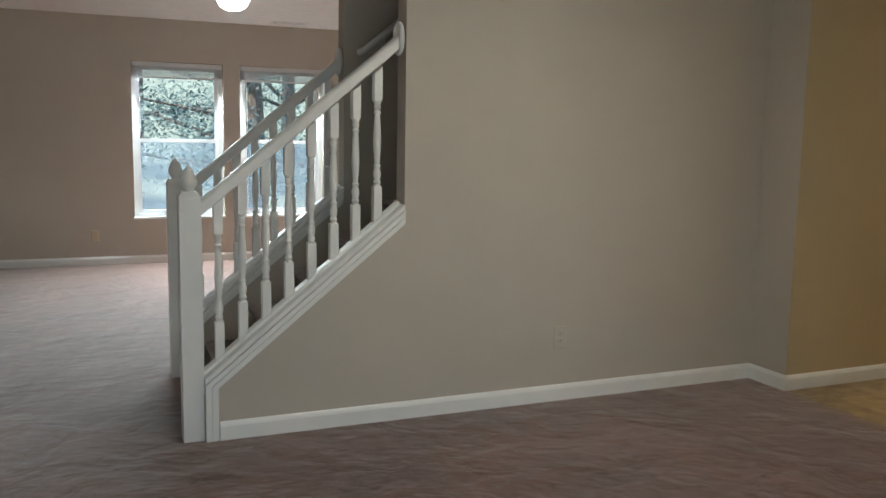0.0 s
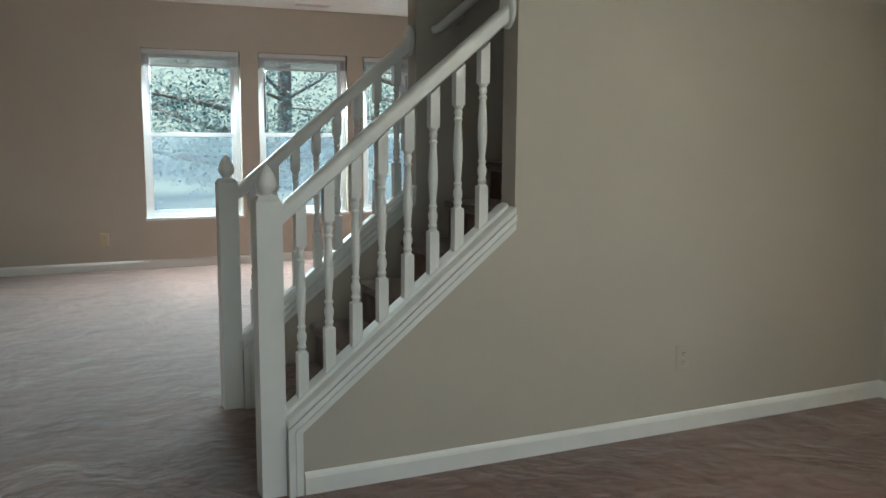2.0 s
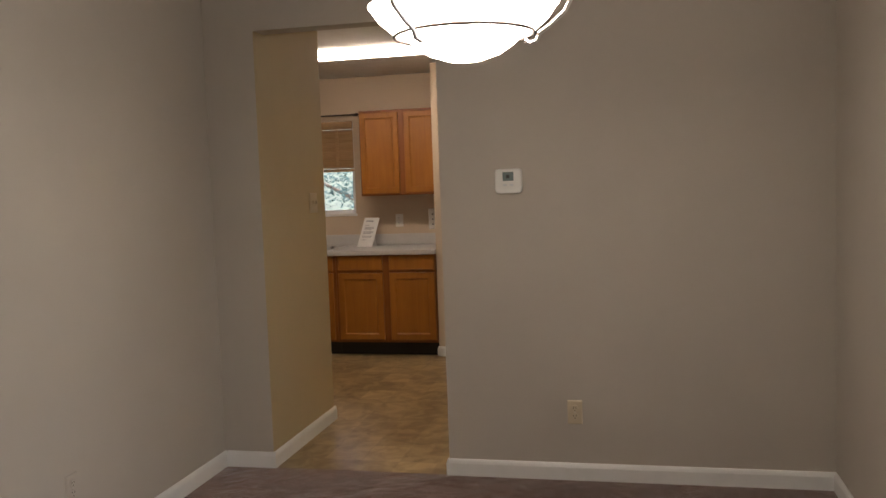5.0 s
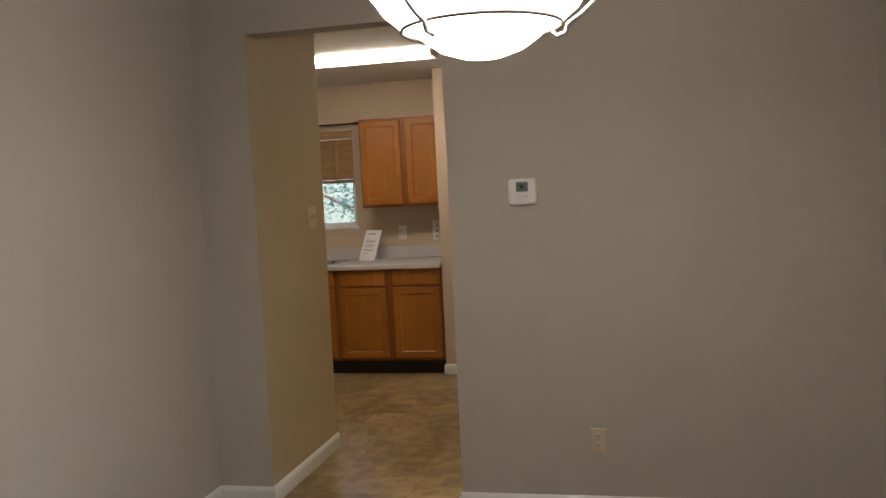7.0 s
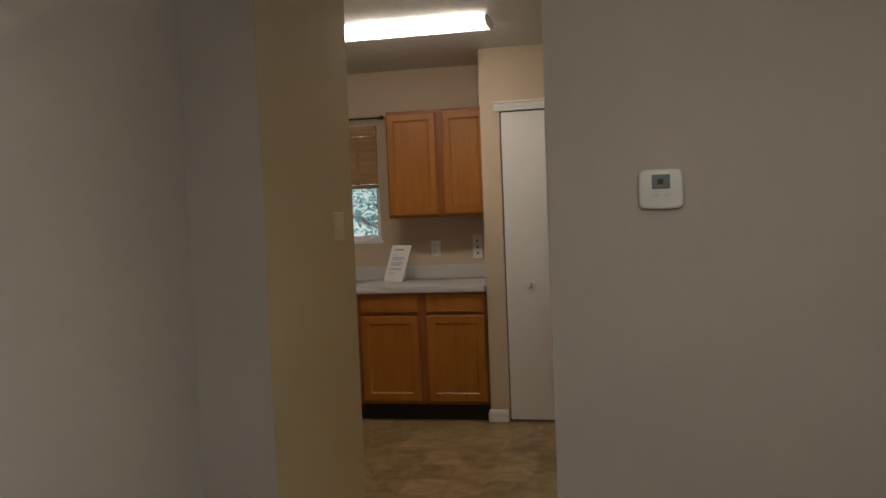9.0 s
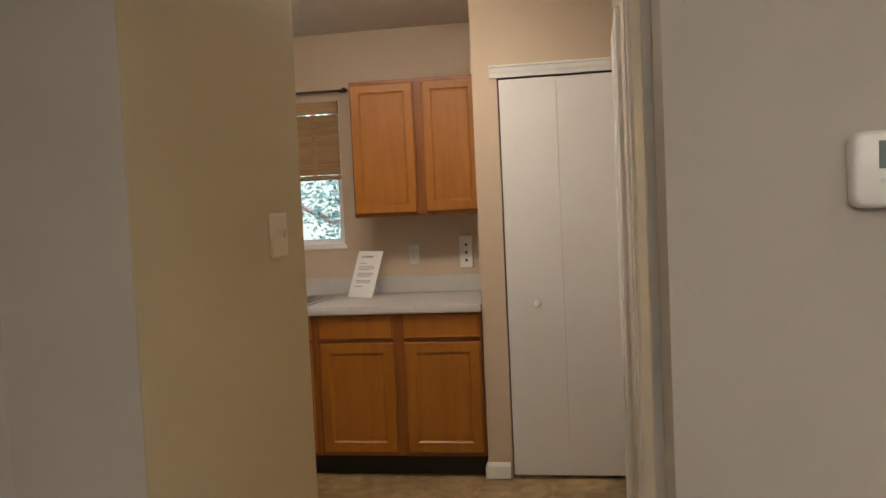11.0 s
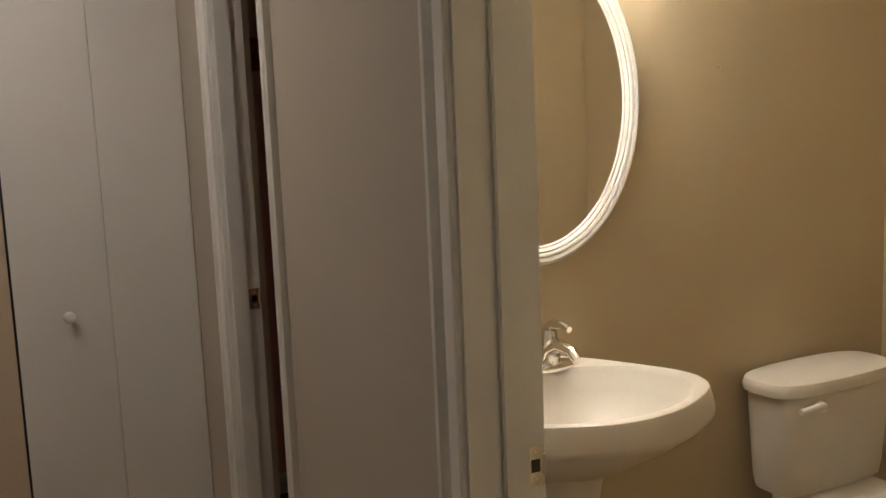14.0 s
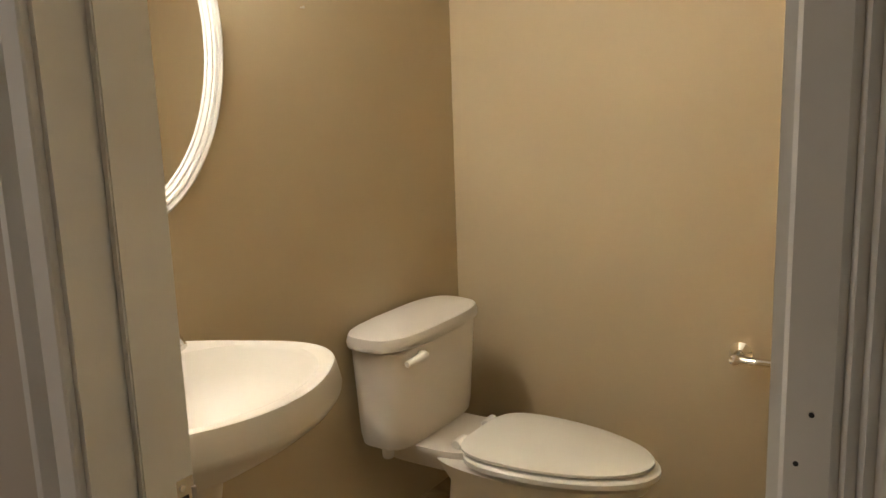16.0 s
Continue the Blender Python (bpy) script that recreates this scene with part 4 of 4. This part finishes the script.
bowl_rings = ((1.0, 0.833), (0.97, 0.824), (0.87, 0.778), (0.66, 0.728), (0.28, 0.70), (0.06, 0.697))
part("basin", loft([ring_at(s, z) for s, z in outer] + [inner(k, z) for k, z in bowl_rings]), PORCELAIN, ps, smooth=True)
part("pedestal", loft([[(-0.19 - a * r * 1.15, b * r, z) for a, b in ((math.cos(2 * math.pi * k / 28), math.sin(2 * math.pi * k / 28)) for k in range(28))] for r, z in ((0.13, 0.0), (0.13, 0.02), (0.11, 0.05), (0.085, 0.2), (0.08, 0.45), (0.10, 0.60), (0.14, 0.68))]), PORCELAIN, ps, smooth=True)
part("drain", moved(lathe([(0.022, 0), (0.022, 0.003), (0.012, 0.004)], 16), pose(-0.30, 0, 0.698)), CHROME, ps)

bf = thing("bathroom_faucet", "chrome single-lever bathroom faucet", "faucet", (BX - 0.095, 1.58, 0.832))
part("base_plate", loft([[((0.028 * s) * math.cos(2 * math.pi * k / 28), (0.08 * s) * math.sin(2 * math.pi * k / 28), z) for k in range(28)] for s, z in ((1, 0), (1, 0.008), (0.85, 0.018), (0.4, 0.024))]), CHROME, bf, smooth=True)
part("spout", tube([(0.0, 0, 0.01), (-0.01, 0, 0.05), (-0.045, 0, 0.068), (-0.095, 0, 0.062), (-0.115, 0, 0.045)], [0.024, 0.023, 0.018, 0.014, 0.012], 14), CHROME, bf, smooth=True)
part("body", lathe([(0.023, 0.015), (0.022, 0.06), (0.024, 0.075), (0.02, 0.10), (0.008, 0.108)], 18), CHROME, bf, smooth=True)
part("lever", tube([(0.01, 0, 0.10), (-0.02, 0, 0.118), (-0.06, 0, 0.12), (-0.085, 0, 0.115)], [0.014, 0.013, 0.010, 0.008], 12), CHROME, bf, smooth=True)

# toilet: local x into the room
to = thing("toilet", "white porcelain two-piece toilet with its lid closed", "toilet", (BX - 0.015, 0.65, 0))
to.scale = (1.0, 1.11, 0.95)


def rr(cx, hx, hy, z, p=4.0, n=40):
    """A ring shaped like a rounded rectangle."""
    out = []
    for k in range(n):
        a = 2 * math.pi * k / n
        c, s = math.cos(a), math.sin(a)
        r = (abs(c) ** p + abs(s) ** p) ** (-1 / p)
        out.append((-(cx + hx * r * c), hy * r * s, z))
    return out


part("tank", loft([rr(0.115, 0.075, 0.175, 0.375), rr(0.115, 0.085, 0.19, 0.38), rr(0.115, 0.09, 0.197, 0.42), rr(0.117, 0.098, 0.213, 0.67), rr(0.117, 0.098, 0.213, 0.69)]), PORCELAIN, to, smooth=True)
part("tank_lid", loft([rr(0.117, 0.105, 0.222, 0.69, 3.2), rr(0.117, 0.112, 0.232, 0.695, 3.2), rr(0.117, 0.114, 0.235, 0.712, 3.2), rr(0.117, 0.108, 0.229, 0.732, 3.2), rr(0.117, 0.09, 0.208, 0.742, 3.2), rr(0.117, 0.03, 0.07, 0.745, 3.2)]), PORCELAIN, to, smooth=True)
lev = part("flush_lever", tube([(-0.212, 0.112, 0.660), (-0.228, 0.114, 0.661), (-0.234, 0.138, 0.663), (-0.228, 0.188, 0.659)], [0.014, 0.016, 0.013, 0.009], 12), PLASTIC, to, smooth=True)


def egg(z, w, back, front, cx, n=44):
    """A ring shaped like a toilet seat: blunt behind, long in front."""
    out = []
    for k in range(n):
        a = 2 * math.pi * k / n
        c, s = math.cos(a), math.sin(a)
        out.append((-(cx + (front * c if c > 0 else back * (1 - (1 - abs(c)) ** 1.6) * -1)), w * s * (abs(s) ** -0.18 if abs(s) > 1e-3 else 0) if c < 0 else w * s, z))
    return out


part("bowl", loft([egg(0.0, 0.115, 0.20, 0.21, 0.40), egg(0.03, 0.105, 0.19, 0.20, 0.40), egg(0.17, 0.10, 0.17, 0.21, 0.42), egg(0.27, 0.13, 0.19, 0.29, 0.46), egg(0.32, 0.154, 0.23, 0.355, 0.48), egg(0.349, 0.160, 0.25, 0.366, 0.48), egg(0.355, 0.151, 0.245, 0.357, 0.48)]), PORCELAIN, to, smooth=True)
part("deck", loft([rr(0.20, 0.17, 0.10, 0.30), rr(0.20, 0.18, 0.125, 0.36), rr(0.20, 0.18, 0.125, 0.376)]), PORCELAIN, to, smooth=True)
part("seat", loft([egg(0.3610, 0.159, 0.145, 0.372, 0.485), egg(0.3660, 0.169, 0.150, 0.382, 0.485), egg(0.3800, 0.169, 0.150, 0.382, 0.485), egg(0.3850, 0.162, 0.145, 0.374, 0.485)]), PLASTIC, to, smooth=True)
part("lid", loft([egg(0.3935, 0.149, 0.147, 0.358, 0.48), egg(0.3950, 0.160, 0.155, 0.370, 0.48), egg(0.4030, 0.160, 0.155, 0.370, 0.48), egg(0.4100, 0.149, 0.145, 0.357, 0.48), egg(0.4130, 0.104, 0.10, 0.27, 0.48), egg(0.4140, 0.030, 0.03, 0.08, 0.48)]), PLASTIC, to, smooth=True)
for y in (-0.075, 0.075):
    part("hinge", moved(lathe([(0.013, -0.024), (0.016, -0.02), (0.016, 0.02), (0.013, 0.024)], 14), pose(-0.315, y, 0.390, 90)), PLASTIC, to, smooth=True)
    part("bolt_cap", moved(lathe([(0.012, 0), (0.011, 0.008), (0.004, 0.013)], 12), pose(-0.40, y * 1.45, 0.02)), PLASTIC, to)
part("supply_nut", moved(lathe([(0.014, 0), (0.016, 0.006), (0.016, 0.03), (0.012, 0.036)], 10), pose(-0.13, 0.165, 0.342)), PLASTIC, to)
part("tank_bolt", moved(lathe([(0.008, 0), (0.008, 0.02)], 8), pose(-0.16, 0.09, 0.358)), NICKEL, to)

tp = thing("paper_holder", "satin nickel toilet paper holder on the bathroom wall", "paper holder", (4.80, BY, 0.57))
part("rosette", moved(lathe([(0.034, 0), (0.034, 0.005), (0.026, 0.012), (0.015, 0.02), (0.013, 0.052), (0.016, 0.056), (0.016, 0.078), (0.002, 0.083)], 24), facing(0, 0, 0, (0, 1, 0))), CHROME, tp, smooth=True)
part("bar", tube([(0.0, 0.067, 0), (-0.055, 0.067, 0), (-0.06, 0.067, 0), (-0.065, 0.067, 0), (-0.135, 0.067, 0)], [0.012, 0.012, 0.0135, 0.012, 0.012], 14), CHROME, tp, smooth=True)
part("rosette", moved(lathe([(0.034, 0), (0.034, 0.005), (0.026, 0.012), (0.015, 0.02), (0.013, 0.052), (0.016, 0.056), (0.016, 0.078), (0.002, 0.083)], 24), facing(-0.15, 0, 0, (0, 1, 0))), CHROME, tp, smooth=True)
nail = thing("wall_nail", "small bare nail in the ochre bathroom wall", "nail", (BX, 0.924, 1.583))
part("head", moved(lathe([(0.002, 0), (0.002, 0.01), (0.004, 0.011), (0.003, 0.0125)], 8), facing(0, 0, 0, (-1, 0, 0))), NICKEL, nail)

# ---- outside ----
bm = bmesh.new()
bmesh.ops.create_grid(bm, x_segments=60, y_segments=60, size=400)
for v in bm.verts:
    d = max(0, math.hypot(v.co.x - 2, v.co.y - 3) - 14)
    v.co.z = -0.5 + min(7, d * 0.16) + 0.3 * noise.noise(v.co * 0.05)
tagged(part("ground", bm, GRASS), "rough grassy ground rising round the house", "ground", kind="structure")


def tree(x, y, z, height, spread, seed, leaves=5200):
    rnd = random.Random(seed)
    t = thing("tree", "leafy broad-crowned garden tree", "tree", (x, y, z), "garden trees")
    trunk = tube([(0, 0, -0.4), (0.05, 0.02, height * 0.25), (rnd.uniform(-0.2, 0.2), rnd.uniform(-0.2, 0.2), height * 0.55), (rnd.uniform(-0.3, 0.3), 0.1, height * 0.9)], [0.2, 0.16, 0.1, 0.03], 8)
    tips = []
    for k in range(20):
        a, h0 = rnd.uniform(0, 6.28), rnd.uniform(0.12, 0.8) * height
        r = spread * rnd.uniform(0.6, 1.0) * (1.1 - 0.5 * h0 / height)
        tip = Vector((r * math.cos(a), r * math.sin(a), h0 + r * rnd.uniform(0.0, 0.5)))
        mid = Vector((tip.x * 0.5, tip.y * 0.5, h0 + (tip.z - h0) * 0.3 + 0.1))
        merge(trunk, tube([(0, 0, h0), mid, tip], [0.055, 0.035, 0.012], 6))
        tips.append((Vector((0, 0, h0)), mid, tip))
    part("trunk", trunk, BARK, t)
    vs, fs = [], []
    for _ in range(leaves):
        a, m_, b = rnd.choice(tips)
        u = rnd.uniform(0.25, 1.05)
        c = (a.lerp(m_, u * 2) if u < 0.5 else m_.lerp(b, u * 2 - 1)) + Vector((rnd.gauss(0, 0.28), rnd.gauss(0, 0.28), rnd.gauss(0, 0.25)))
        s = rnd.uniform(0.022, 0.05)
        d1 = Vector((rnd.uniform(-1, 1), rnd.uniform(-1, 1), rnd.uniform(-0.6, 0.6))).normalized()
        d2 = d1.orthogonal().normalized()
        n0 = len(vs)
        vs += [c - d1 * s, c + d2 * s * 0.45, c + d1 * s, c - d2 * s * 0.45]
        fs.append((n0, n0 + 1, n0 + 2, n0 + 3))
    me = bpy.data.meshes.new("crown")
    me.from_pydata(vs, [], fs)
    me.materials.append(LEAF)
    cr = new("crown", me)
    cr.parent = t
    return t


for k, (x, y, h, sp) in enumerate(((0.2, 16.5, 8.0, 3.0), (3.4, 15.0, 7.0, 2.8), (6.6, 16.5, 8.5, 3.2), (9.8, 18.0, 9.0, 3.4), (1.8, 21.0, 11.0, 4.0), (5.6, 22.0, 12.0, 4.2), (-3.0, 20.0, 10.0, 3.8),
                                 (12.6, 4.4, 6.5, 2.6), (14.2, 7.4, 7.5, 3.0), (15.5, 1.8, 8.0, 3.0), (18.5, 5.0, 10.0, 4.0))):
    tree(x, y, -0.4 + max(0, (math.hypot(x - 2, y - 3) - 14)) * 0.16, h, sp, 11 + k, 17000)
